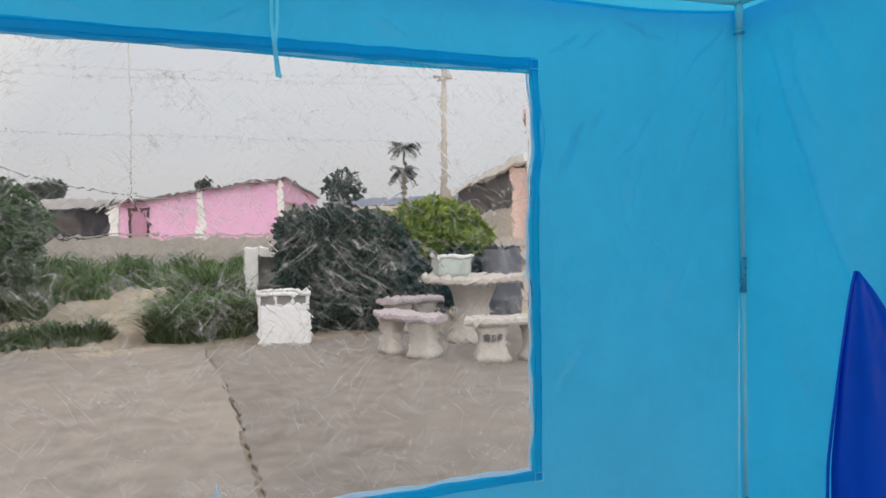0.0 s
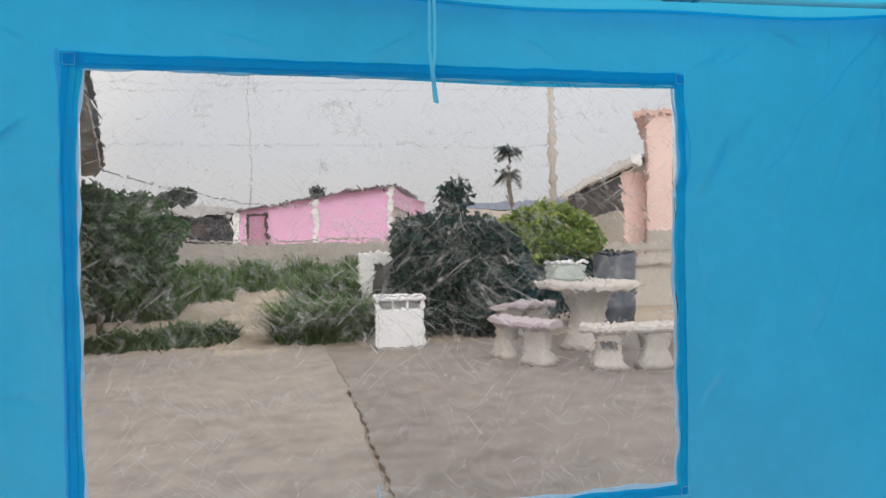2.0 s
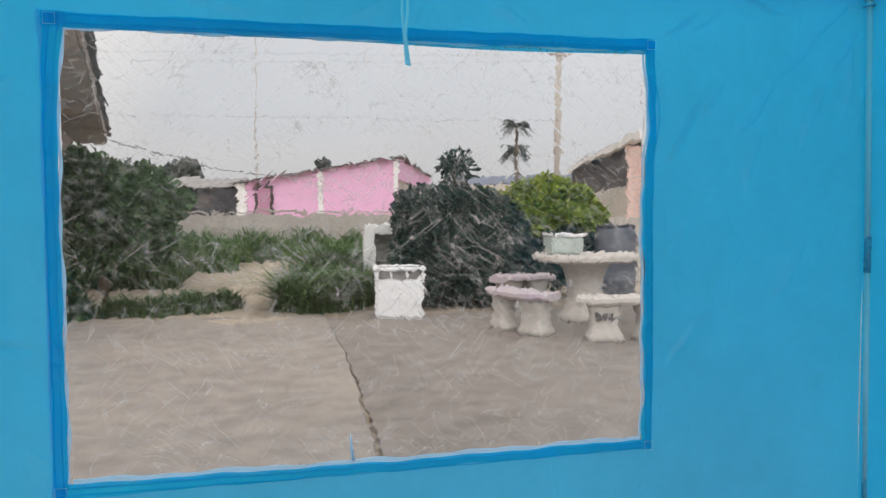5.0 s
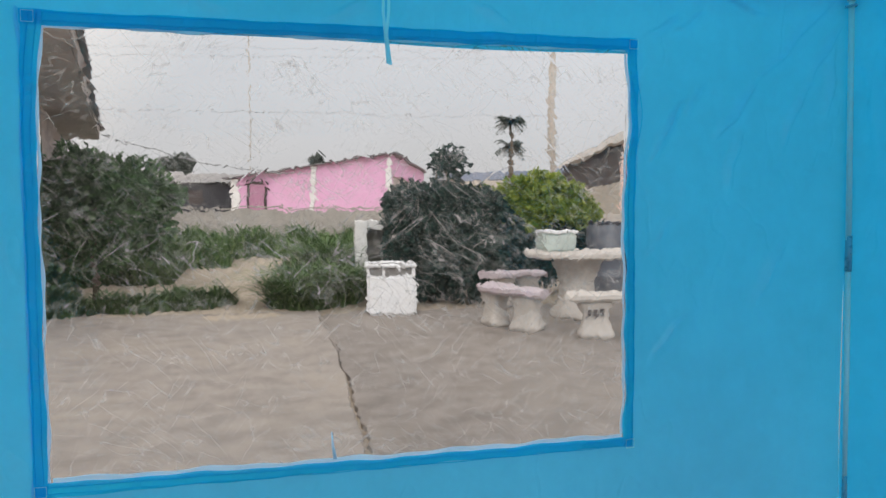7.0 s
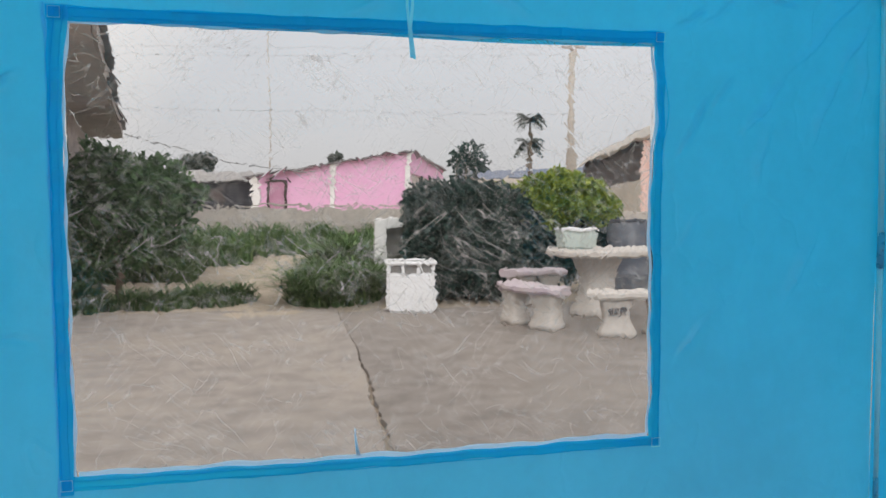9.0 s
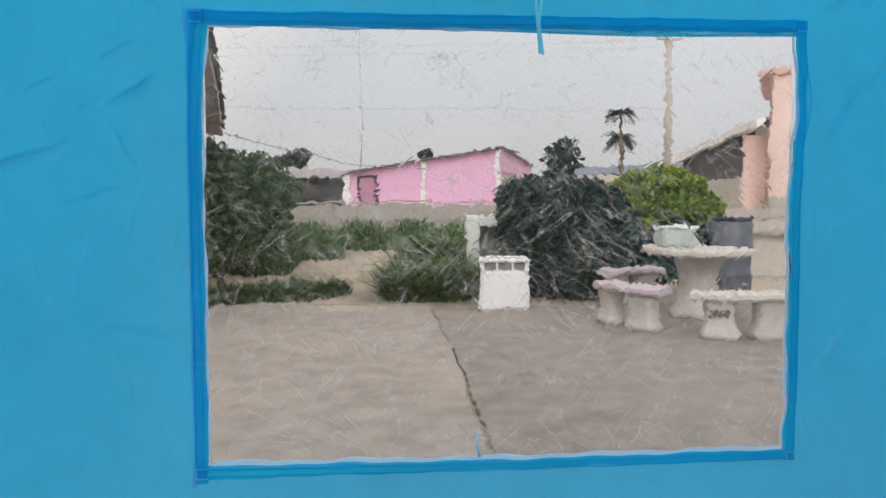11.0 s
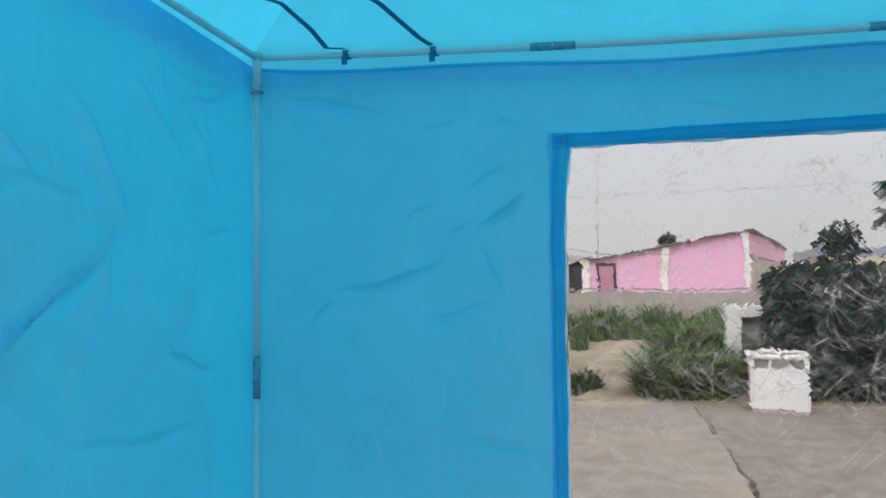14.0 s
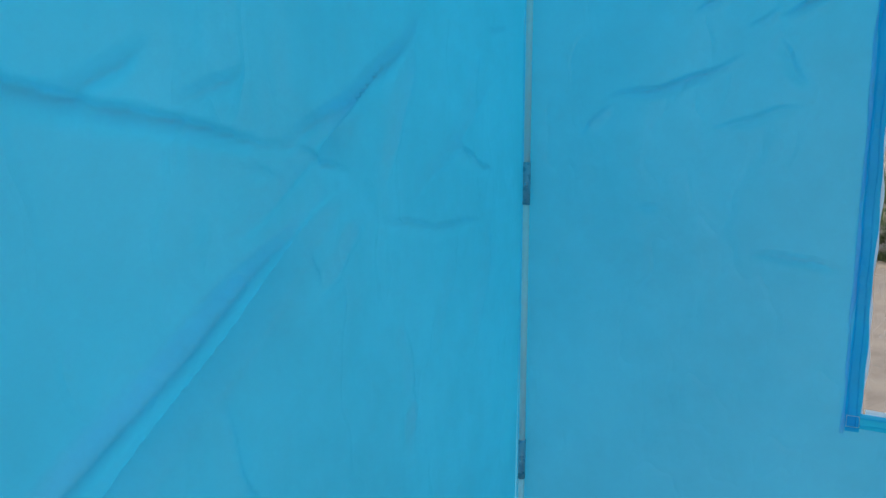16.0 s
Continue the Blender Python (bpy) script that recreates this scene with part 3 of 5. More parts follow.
def ragged_strip(u0, u1, inner, outer, along, seed, proud=0.0, wave=1.0, pleats=0.0):
    """A strip of cloth from u0 to u1 between two edges (functions of u) that waver; pleats stand across it."""
    rng = random.Random(seed)
    n, m = 260, 8
    ph = [rng.uniform(0, 6.28) for _ in range(4)]
    folds = [(rng.uniform(u0, u1), rng.uniform(0.004, 0.010), rng.uniform(0.5, 1.0), rng.uniform(-0.5, 0.5)) for _ in range(int(17 * (u1 - u0)))]
    verts, faces = [], []
    for i in range(n + 1):
        u = u0 + (u1 - u0) * i / n
        wob_in = wave * (0.0016 * math.sin(23 * u + ph[0]) + 0.0011 * math.sin(57 * u + ph[1]))
        wob_out = 0.5 * wob_in + 0.0012 * math.sin(19 * u + ph[2]) + 0.0009 * math.sin(53 * u + ph[3])
        for k in range(m + 1):
            q = k / m
            w = inner(u) + (outer(u) - inner(u)) * q + wob_in * (1 - q) + wob_out * q
            lift = 0.0012 * math.sin(40 * u + ph[1]) + 0.002
            for at, width, power, slant in folds:
                d = (u - at - slant * 0.03 * q) / width
                lift += pleats * power * max(0.0, 1 - (d / 0.45 if d > 0 else -d / 1.8)) * (0.35 + 0.65 * math.sin(math.pi * q))
            y = YF - 0.006 - proud - lift - (0.0018 if 0 < k < m else 0.0)
            verts.append((u, y, w) if along == "x" else (w, y, u))
    for i in range(n):
        for k in range(m):
            a = i * (m + 1) + k
            faces.append((a, a + m + 1, a + m + 2, a + 1))
    return verts, faces


HX0, HX1, HZ0, HZ1 = WX0 - 0.041, WX1 + 0.027, WZ0 - 0.026, WZ1 + 0.029     # outer edge of the hem
window_1 = thing("window_1", (0, 0, 0), "clear wrinkled vinyl window with a darker blue hem", "tent window", kind="structure")
hem_top = lambda x: HZ1 - 0.006 + 0.013 * (x - WX0) / (WX1 - WX0)
hem_bottom = lambda x: HZ0 + 0.006 - 0.010 * (x - WX0) / (WX1 - WX0)
hem_west = lambda z: HX0 - 0.003 * (WZ1 - z) / (WZ1 - WZ0)
hem_east = lambda z: HX1 + 0.5 * (edge_east(z) - WX1)
raw("hem", *ragged_strip(HX0, HX1, edge_top, hem_top, "x", 1, 0.0, 0.7, 0.0012), M_HEM, window_1, "doubled darker blue cloth hem", True)
raw("hem", *ragged_strip(HX0 - 0.003, HX1, edge_bottom, hem_bottom, "x", 2, 0.0, 0.9, 0.0016), M_HEM, window_1, "doubled darker blue cloth hem", True)
raw("hem", *ragged_strip(HZ0, HZ1 - 0.006, edge_west, hem_west, "z", 3, 0.004, 0.8, 0.0022), M_HEM, window_1, "doubled darker blue cloth hem", True)
raw("hem", *ragged_strip(HZ0 - 0.004, HZ1 + 0.006, edge_east, hem_east, "z", 4, 0.004, 1.9, 0.0026), M_HEM, window_1, "doubled darker blue cloth hem", True)
# soft allowance of cloth behind the hem, showing as a paler band along its outer side
raw("seam_allowance", *ragged_strip(HZ0 - 0.01, HZ1, hem_west, lambda z: hem_west(z) - 0.006, "z", 5, -0.0035, 1.5, 0.0), M_BLUE, window_1, "raw edge of the doubled cloth", True)
for inner, lo, hi, wide, along, seed in ((edge_bottom, WX0 - 0.01, WX1, 0.0085, "x", 6), (edge_east, WZ0, WZ1, -0.004, "z", 7), (edge_west, WZ0, WZ1, 0.0035, "z", 8), (edge_top, WX0, WX1, -0.003, "x", 9)):
    raw("selvage", *ragged_strip(lo, hi, lambda u: inner(u) + wide, lambda u: inner(u) - wide, along, seed, -0.004, 1.4), M_SELVAGE, window_1, "thin white edging", True)
# sewn lines along the hem
for f, off in ((edge_top, 0.008), (edge_top, 0.025), (edge_bottom, -0.008), (edge_bottom, -0.022)):
    part("seam", tube([(x, YF - 0.0125 - 0.0006 * math.sin(k * 2.1), f(x) + off + 0.0008 * math.sin(k * 0.9)) for k, x in enumerate(HX0 + 0.006 + (HX1 - HX0 - 0.012) * q / 60 for q in range(61))], 0.0010, 5), M_HEM, window_1, "sewn line")
for f, off in ((edge_west, -0.009), (edge_west, -0.024), (edge_east, 0.008), (edge_east, 0.023)):
    part("seam", tube([(f(z) + off + 0.0008 * math.sin(k * 0.8), YF - 0.0155 - 0.0006 * math.sin(k * 2.3), z) for k, z in enumerate(HZ0 + 0.006 + (HZ1 - HZ0 - 0.012) * q / 50 for q in range(51))], 0.0010, 5), M_HEM, window_1, "sewn line")
# stitched squares in the corners of the hem
for cx, cz in ((WX0 - 0.024, WZ1 + 0.008), (WX1 + 0.018, WZ1 + 0.022), (WX0 - 0.031, WZ0 - 0.004), (WX1 + 0.018, WZ0 - 0.022)):
    pts = [(cx - 0.011, YF - 0.0165, cz - 0.011), (cx + 0.011, YF - 0.0165, cz - 0.011), (cx + 0.011, YF - 0.0165, cz + 0.011), (cx - 0.011, YF - 0.0165, cz + 0.011), (cx - 0.011, YF - 0.0165, cz - 0.011)]
    part("stitching", tube(pts, 0.0008, 5), M_CORD, window_1, "pale blue stitched square")


# a small upright pucker at the lower edge of the vinyl
part("pucker", tube([(0.094, YF - 0.005, 0.762), (0.096, YF - 0.006, 0.730), (0.101, YF - 0.006, 0.700)], 0.0012, 7, 0.0045), M_SELVAGE, window_1, "small pinched fold of vinyl", True)


def film_sheet():
    """The vinyl: two faces 1.2 mm apart, the sheet itself gently buckled."""
    nx, nz = 90, 66
    verts, faces = [], []
    for side in (0, 1):
        for i in range(nx + 1):
            for j in range(nz + 1):
                x, z = WX0 - 0.0236 + (WX1 - WX0 + 0.0392) * i / nx, WZ0 - 0.0156 + (WZ1 - WZ0 + 0.0332) * j / nz
                e = min(i, nx - i, j, nz - j) / 8
                b = min(1, e) * 0.0025 * (math.sin(5 * x + 3 * z) + math.sin(-4 * x + 6 * z + 1))
                verts.append((x, YF - 0.001 - b + 0.0012 * side, z))
    m = (nx + 1) * (nz + 1)
    for side in (0, 1):
        for i in range(nx):
            for j in range(nz):
                a = side * m + i * (nz + 1) + j
                q = (a, a + nz + 1, a + nz + 2, a + 1)
                faces.append(q if side == 0 else q[::-1])
    rim = [i * (nz + 1) for i in range(nx + 1)] + [nx * (nz + 1) + j for j in range(1, nz + 1)]
    rim += [i * (nz + 1) + nz for i in range(nx - 1, -1, -1)] + [j for j in range(nz - 1, 0, -1)]
    for a, b in zip(rim, rim[1:] + rim[:1]):
        faces.append((b, a, a + m, b + m))
    return verts, faces, nx * nz


_v, _f, _n = film_sheet()
pane = raw("pane", _v, _f, M_FILM_IN, window_1, "clear wrinkled vinyl sheet", True)
pane.data.materials.append(M_FILM_OUT)
for k in range(_n, len(_f)):
    pane.data.polygons[k].material_index = 1
pane.visible_shadow = False


# frame of thin poles with dark joint sleeves
def sleeve(a, b, radius, parent):
    a, b = Vector(a), Vector(b)
    fr = part("ferrule", tube([a, b], radius, 14), M_FERRULE, parent, "dark steel joint sleeve", True)
    mid = (a + b) / 2
    part("rivet", box((0.004, 0.004, 0.006), (mid.x, mid.y - radius, mid.z - 0.003), 0.001), M_RIVET, fr, "bright rivet")


def corner_pole(x, y, lean):
    ob = thing("tent_pole", (x, y, 0.006), "thin pale grey upright tent pole with dark joint sleeves", "tent pole", "tent frame poles")
    for z0, z1 in ((0, 0.425), (0.425, 1.085), (1.085, EAVE - 0.01)):
        part("tube", tube([(lean * (1 - z0 / EAVE), 0, z0), (lean * (1 - z1 / EAVE), 0, z1)], 0.0075, 14), M_POLE, ob, "", True)
    for z0 in (0.424, 1.082):
        sleeve((lean * (1 - z0 / EAVE), 0, z0), (lean * (1 - z0 / EAVE), 0, z0 + 0.096), 0.0088, ob)
    part("corner_joint", tube([(0, 0, EAVE - 0.075), (0, 0, EAVE + 0.008)], 0.0105, 14), M_POLE, ob, "grey plastic corner joint", True)
    part("tie_loop", tube([(0.013 * math.cos(a * 0.7), 0.013 * math.sin(a * 0.7), EAVE - 0.088 + 0.002 * math.sin(a)) for a in range(10)], 0.003, 6), M_FERRULE, ob, "small blue-grey tie loop", True)
    return ob


corner_pole(-1.180, 1.578, 0.006)
corner_pole(1.470, 1.578, 0.028)
corner_pole(-1.180, -1.068, 0.0)
corner_pole(1.470, -1.068, 0.0)


def eave_pole(a, b, joints, sag):
    a, b = Vector(a), Vector(b)
    ob = thing("eave_pole", tuple(a), "thin pale grey horizontal tent pole under the roof edge", "tent pole", "tent frame poles")
    at = lambda s: (b - a) * s + Vector((0, 0, -sag * math.sin(math.pi * s)))
    part("tube", tube([at(k / 30) for k in range(31)], 0.0078, 12), M_POLE, ob, "", True)
    for s in joints:
        sleeve(at(s - 0.018), at(s + 0.018), 0.0090, ob)


eave_pole((-1.18, 1.578, EAVE), (1.47, 1.578, EAVE), (0.257, 0.508, 0.76), 0.034)
eave_pole((-1.18, 1.578, EAVE), (-1.18, -1.068, EAVE), (0.30, 0.66), 0.02)
eave_pole((1.47, 1.578, EAVE), (1.47, -1.068, EAVE), (0.30, 0.66), 0.02)
eave_pole((-1.18, -1.068, EAVE), (1.47, -1.068, EAVE), (0.257, 0.508, 0.76), 0.03)


# dark straps sewn to the roof and tied round the eave pole
def roof_at(x, y):
    s = min(YF - y, x - XL) / (YF - MIDY)
    return EAVE + (APEX - EAVE) * max(0.0, s) - 0.022


for x0, way in ((-0.966, ((0.034, 1.552), (0.050, 1.500), (0.080, 1.410), (0.105, 1.330), (0.130, 1.220))),
                ((-0.764, ((0.020, 1.545), (0.040, 1.515), (0.083, 1.450), (0.122, 1.415), (0.230, 1.310))))):
    ob = thing("tie_strap", (x0, 1.578, EAVE - 0.02), "narrow navy strap tied round the eave pole", "tie strap", "roof tie straps")
    zb = EAVE - 0.034 * math.sin(math.pi * (x0 + 1.18) / 2.65)
    loop = [(x0 + 0.001 * k, 1.578 + 0.0105 * math.cos(k * 0.65), zb + 0.0105 * math.sin(k * 0.65)) for k in range(11)]
    tails = [(x0 + 0.002, 1.566, zb - 0.006), (x0 + 0.003, 1.566, zb - 0.016), (x0 + 0.003, 1.567, zb - 0.026)]
    run = [(x0, 1.570, zb + 0.012)] + [(x0 - dx, y, roof_at(x0 - dx, y)) for dx, y in way]
    inv = Matrix.Translation((-x0, -1.578, -(EAVE - 0.02)))
    for nm, pts, ax in (("loop", loop, (1, 0, 0)), ("tail", tails, (1, 0, 0)), ("band", run, (1, -0.3, 0))):
        bm = ribbon(pts, 0.013, ax)
        bm.transform(inv)
        part(nm, bm, M_STRAP, ob)

# pale cord hanging from the eave pole in front of the window
cord = thing("hanging_cord", (0.222, 1.566, EAVE - 0.05), "pale blue doubled tape hanging from the eave pole", "cord")
left = [(-0.004, 0, 0.02), (-0.006, -0.004, -0.06), (-0.008, -0.008, -0.13), (-0.003, -0.010, -0.19), (0.001, -0.010, -0.243)]
right = [(0.004, 0, 0.02), (0.006, -0.003, -0.06), (0.004, -0.009, -0.13), (-0.002, -0.012, -0.18), (0.007, -0.011, -0.245)]
part("tape", ribbon(left, 0.0065, (1, 0.2, 0), 0.001), M_CORD, cord)
part("tape", ribbon(right, 0.0065, (1, -0.2, 0), 0.001), M_CORD, cord)


# loose door flap on the east side, royal blue, gathered to a point at the top
def flap_mesh():
    verts, faces = [], []
    n, k = 16, 30
    for j in range(k + 1):
        s = j / k
        z = 1.165 - 1.15 * s
        y_near = 1.190 + 0.060 * min(1, s * 2.6) ** 0.8
        y_far = 1.185 - 0.62 * min(1.0, s * 1.1) ** 0.85
        for i in range(n + 1):
            q = i / n
            y = y_near + (y_far - y_near) * q
            x = 1.415 - 0.03 * s + 0.016 * math.sin(q * 11 + s * 1.5) * min(1, s * 2) - 0.03 * q * s
            verts.append((x, y, z))
    for j in range(k):
        for i in range(n):
            a = j * (n + 1) + i
            faces.append((a, a + 1, a + n + 2, a + n + 1))
    return verts, faces


flap = raw("door_flap", *flap_mesh(), M_FLAP, smooth=True)
tagged(flap, "royal blue cloth door flap hanging by the side wall", "tent flap")
part("edge_binding", tube([(1.413 - 0.03 * s, 1.192 + 0.060 * min(1, s * 2.6) ** 0.8, 1.165 - 1.15 * s) for s in (k / 30 for k in range(31))], 0.0035, 8), M_FLAP, flap, "", True)
sol = flap.modifiers.new("thick", "SOLIDIFY")
sol.thickness = 0.002


# ---- outdoors: ground, slabs ----
ground = raw("ground", [(-900, -900, -0.035), (900, -900, -0.035), (900, 900, -0.035), (-900, 900, -0.035)], [(0, 1, 2, 3)], M_SAND)
tagged(ground, "bare sandy soil with dust and weeds", "ground", kind="structure")
pavement = thing("pavement", (0, 0, 0), "worn dusty concrete yard slabs with a dark open joint", "pavement", kind="structure")


def joint_x(y):
    return 0.37 + 0.041 * y + 0.018 * math.sin(y * 1.3) + 0.008 * math.sin(y * 5.1) + 0.004 * math.sin(y * 13.0)


def slab(x_of_left, x_of_right, y0, y1, gap_left, gap_right):
    n = 260
    bm = bmesh.new()
    rows = []
    for i in range(n + 1):
        y = y0 + (y1 - y0) * i / n
        wide = 0.15 + 0.85 * min(1.0, max(0.0, (6.6 - y) / 2.2))
        a, b = x_of_left(y) + gap_left * wide * (1 + 0.4 * math.sin(31 * y)), x_of_right(y) - gap_right * wide * (1 + 0.4 * math.sin(43 * y))
        rows.append([bm.verts.new(p) for p in ((a, y, -0.08), (a, y, -0.006), (a + 0.008, y, 0), (b - 0.008, y, 0), (b, y, -0.006), (b, y, -0.08))])
    for r, s in zip(rows, rows[1:]):
        for k in range(5):
            bm.faces.new((r[k], r[k + 1], s[k + 1], s[k]))
    bm.faces.new(rows[0][::-1])
    bm.faces.new(rows[-1])
    bmesh.ops.recalc_face_normals(bm, faces=bm.faces[:])
    return bm


part("slab", slab(lambda y: -6.5, joint_x, -4.0, 9.1, 0, 0.010), M_CONCRETE, pavement)
part("slab", slab(joint_x, lambda y: 6.2, -4.0, 8.75, 0.020, 0), M_CONCRETE_OLD, pavement)


def sand_spill():
    """Drifted sand that tongues from the path over the slab's edge."""
    rng = random.Random(5)
    verts, faces = [], []
    n, k = 30, 24
    for j in range(k + 1):
        s = j / k
        y = 8.3 + 13.5 * s
        mid = -0.25 + 0.30 * math.sin(s * 3.0) + 1.5 * s * s
        half = 0.55 + 0.5 * s + 0.12 * math.sin(7 * s)
        for i in range(n + 1):
            q = i / n * 2 - 1
            z = (0.024 + 0.006 * rng.random()) * (1 - q * q) * min(1, s * 6) - (0.006 if j == 0 else 0.0) - 0.036 * min(1, max(0, (y - 9.0) / 0.4))
            verts.append((mid + half * q * (1 + 0.08 * math.sin(9 * s + 2 * q)), y, z - 0.008 * q ** 6))
    for j in range(k):
        for i in range(n):
            a = j * (n + 1) + i
            faces.append((a, a + 1, a + n + 2, a + n + 1))
    return verts, faces


path = raw("dirt_path", *sand_spill(), surface("pale_sand", (0.52, 0.43, 0.33), (0.43, 0.35, 0.27), 0.95, 8, 0.9, 0.6, 50, 0, (0.33, 0.27, 0.20), 0.5, 0, 0.01), smooth=True)
tagged(path, "pale trodden sand path leading off the slab", "path", kind="structure")


# ---- plants ----
def blades(name, count, region, height, material, seed, lean=0.5, width=0.012, label="", base_z=-0.035):
    """A stand of grass: each blade three tapering pieces, bent over."""
    rng = random.Random(seed)
    verts, faces = [], []
    for _ in range(count):
        x, y, k = region(rng)
        h = height * k * rng.uniform(0.55, 1.15)
        a = rng.uniform(0, 6.28)
        bend = lean * rng.uniform(0.2, 1.2) * h
        px, py = math.cos(a + 1.57) * width * rng.uniform(0.6, 1.3), math.sin(a + 1.57) * width
        b = len(verts)
        for s, w in ((0, 1.0), (0.4, 0.9), (0.75, 0.55)):
            cx, cy, cz = x + math.cos(a) * bend * s * s, y + math.sin(a) * bend * s * s, base_z + h * (s - 0.18 * s * s * lean)
            verts += [(cx - px * w, cy - py * w, cz), (cx + px * w, cy + py * w, cz)]
        verts.append((x + math.cos(a) * bend, y + math.sin(a) * bend, base_z + h * (1 - 0.3 * lean)))
        faces += [(b, b + 1, b + 3, b + 2), (b + 2, b + 3, b + 5, b + 4), (b + 4, b + 5, b + 6)]
    ob = raw(name, verts, faces, material)
    return tagged(ob, label, "grass", kind="stuff")


def ellipse_region(cx, cy, rx, ry, power=0.6):
    def pick(rng):
        r, a = math.sqrt(rng.random()), rng.uniform(0, 6.28)
        return cx + rx * r * math.cos(a), cy + ry * r * math.sin(a), 1 - power * r * r
    return pick


def patch_region(*lobes):
    """Several ellipses of growth, so that a patch has an uneven outline."""
    picks = [ellipse_region(*lobe) for lobe in lobes]
    return lambda rng: picks[rng.randrange(len(picks))](rng)


def strip_region(x0, x1, y0, y1):
    def pick(rng):
        x, y = rng.uniform(x0, x1), rng.uniform(y0, y1)
        return x, y, 0.55 + 0.45 * math.sin(x * 2.1 + y * 0.7) ** 2
    return pick


blades("weed_patch", 3000, patch_region((-1.35, 9.85, 0.48, 0.36), (-0.85, 10.05, 0.46, 0.42), (-1.05, 10.35, 0.34, 0.30), (-0.52, 10.15, 0.25, 0.2), (-1.78, 9.70, 0.26, 0.16)), 0.40, M_WEED, 21, 0.9, 0.010, "low dark green weeds growing by the slab's edge")
blades("tall_grass", 3200, patch_region((0.95, 10.0, 0.50, 0.5, 0.7), (0.66, 9.75, 0.48, 0.36, 0.8), (1.15, 10.35, 0.40, 0.4, 0.6), (0.40, 9.65, 0.28, 0.22, 0.8)), 0.95, M_GRASS, 22, 1.5, 0.011, "tall arching green grass beside the white cabinet")
blades("tall_grass", 2600, ellipse_region(1.10, 11.6, 0.70, 0.9, 0.7), 1.32, M_GRASS, 23, 1.2, 0.012, "tall arching green grass behind the white cabinet")
blades("tall_grass", 7000, strip_region(-6.0, -0.5, 16.6, 21.2), 0.9, M_GRASS, 24, 0.6, 0.022, "band of rough green grass below the block wall")
blades("tall_grass", 6500, strip_region(-6.0, 5.5, 19.7, 21.3), 1.05, M_GRASS, 27, 0.6, 0.022, "band of rough green grass below the block wall")
blades("tall_grass", 2200, strip_region(1.7, 4.2, 14.5, 19.8), 0.85, M_GRASS, 28, 0.6, 0.02, "rough green grass beside the path")
blades("weed_patch", 6500, strip_region(-4.8, -1.4, 13.2, 16.6), 0.72, M_WEED, 25, 0.7, 0.016, "rough weeds under the trees")
blades("weed_patch", 1400, ellipse_region(-2.42, 9.75, 0.34, 0.4), 0.5, M_WEED, 26, 0.8, 0.012, "rough weeds by the slab's edge")


def leaf_cloud(blobs, count, size, seed, flat=0.6):
    """Leaves scattered through overlapping lobes: a folded pair of faces for each."""
    rng = random.Random(seed)
    total = sum(b[3] * b[4] * b[5] for b in blobs)
    verts, faces = [], []
    for cx, cy, cz, rx, ry, rz in blobs:
        for _ in range(int(count * rx * ry * rz / total)):
            v = Vector((rng.gauss(0, 1), rng.gauss(0, 1), rng.gauss(0, 1))).normalized() * (rng.random() ** 0.28) * rng.uniform(0.86, 1.12)
            p = Vector((cx + v.x * rx, cy + v.y * ry, cz + v.z * rz))
            if p.z < 0.02:
                continue
            way = (v + Vector((rng.gauss(0, 0.6), rng.gauss(0, 0.6), rng.gauss(0, 0.6) - 0.2))).normalized()
            side = way.cross(Vector((rng.gauss(0, 1), rng.gauss(0, 1), rng.gauss(0, 1)))).normalized()
            nrm = way.cross(side)
            ln = size * rng.uniform(0.6, 1.4)
            wd = ln * 0.30
            b = len(verts)
            verts += [p, p + way * ln * 0.5 + side * wd + nrm * wd * flat, p + way * ln, p + way * ln * 0.5 - side * wd + nrm * wd * flat]
            faces += [(b, b + 1, b + 2), (b, b + 2, b + 3)]
    return verts, faces


def shrub(name, at, blobs, count, size, material, label, category, seed, stems):
    """A tree or shrub: trunk, limbs to each lobe, and a crown of leaves."""
    ob = thing(name, at, label, category)
    rng = random.Random(seed + 100)
    top = max(b[2] for b in blobs)
    for k, (sx, sy, r) in enumerate(stems):
        pts = [(sx, sy, -0.04), (sx + rng.uniform(-0.04, 0.04), sy + rng.uniform(-0.04, 0.04), top * 0.35), (sx * 0.7 + rng.uniform(-0.1, 0.1), sy * 0.7, top * 0.75)]
        part("trunk", tube(pts, r, 9, r * 0.5), M_BARK, ob, "", True)
    for b in blobs:
        sx, sy, r = stems[0]
        pts = [(sx, sy, top * 0.3), ((sx + b[0]) / 2, (sy + b[1]) / 2, (top * 0.3 + b[2]) / 2 + 0.05), (b[0], b[1], b[2])]
        part("limb", tube(pts, r * 0.45, 7, r * 0.15), M_BARK, ob, "", True)
    raw("crown", *leaf_cloud(blobs, count, size, seed), material, ob)
    return ob


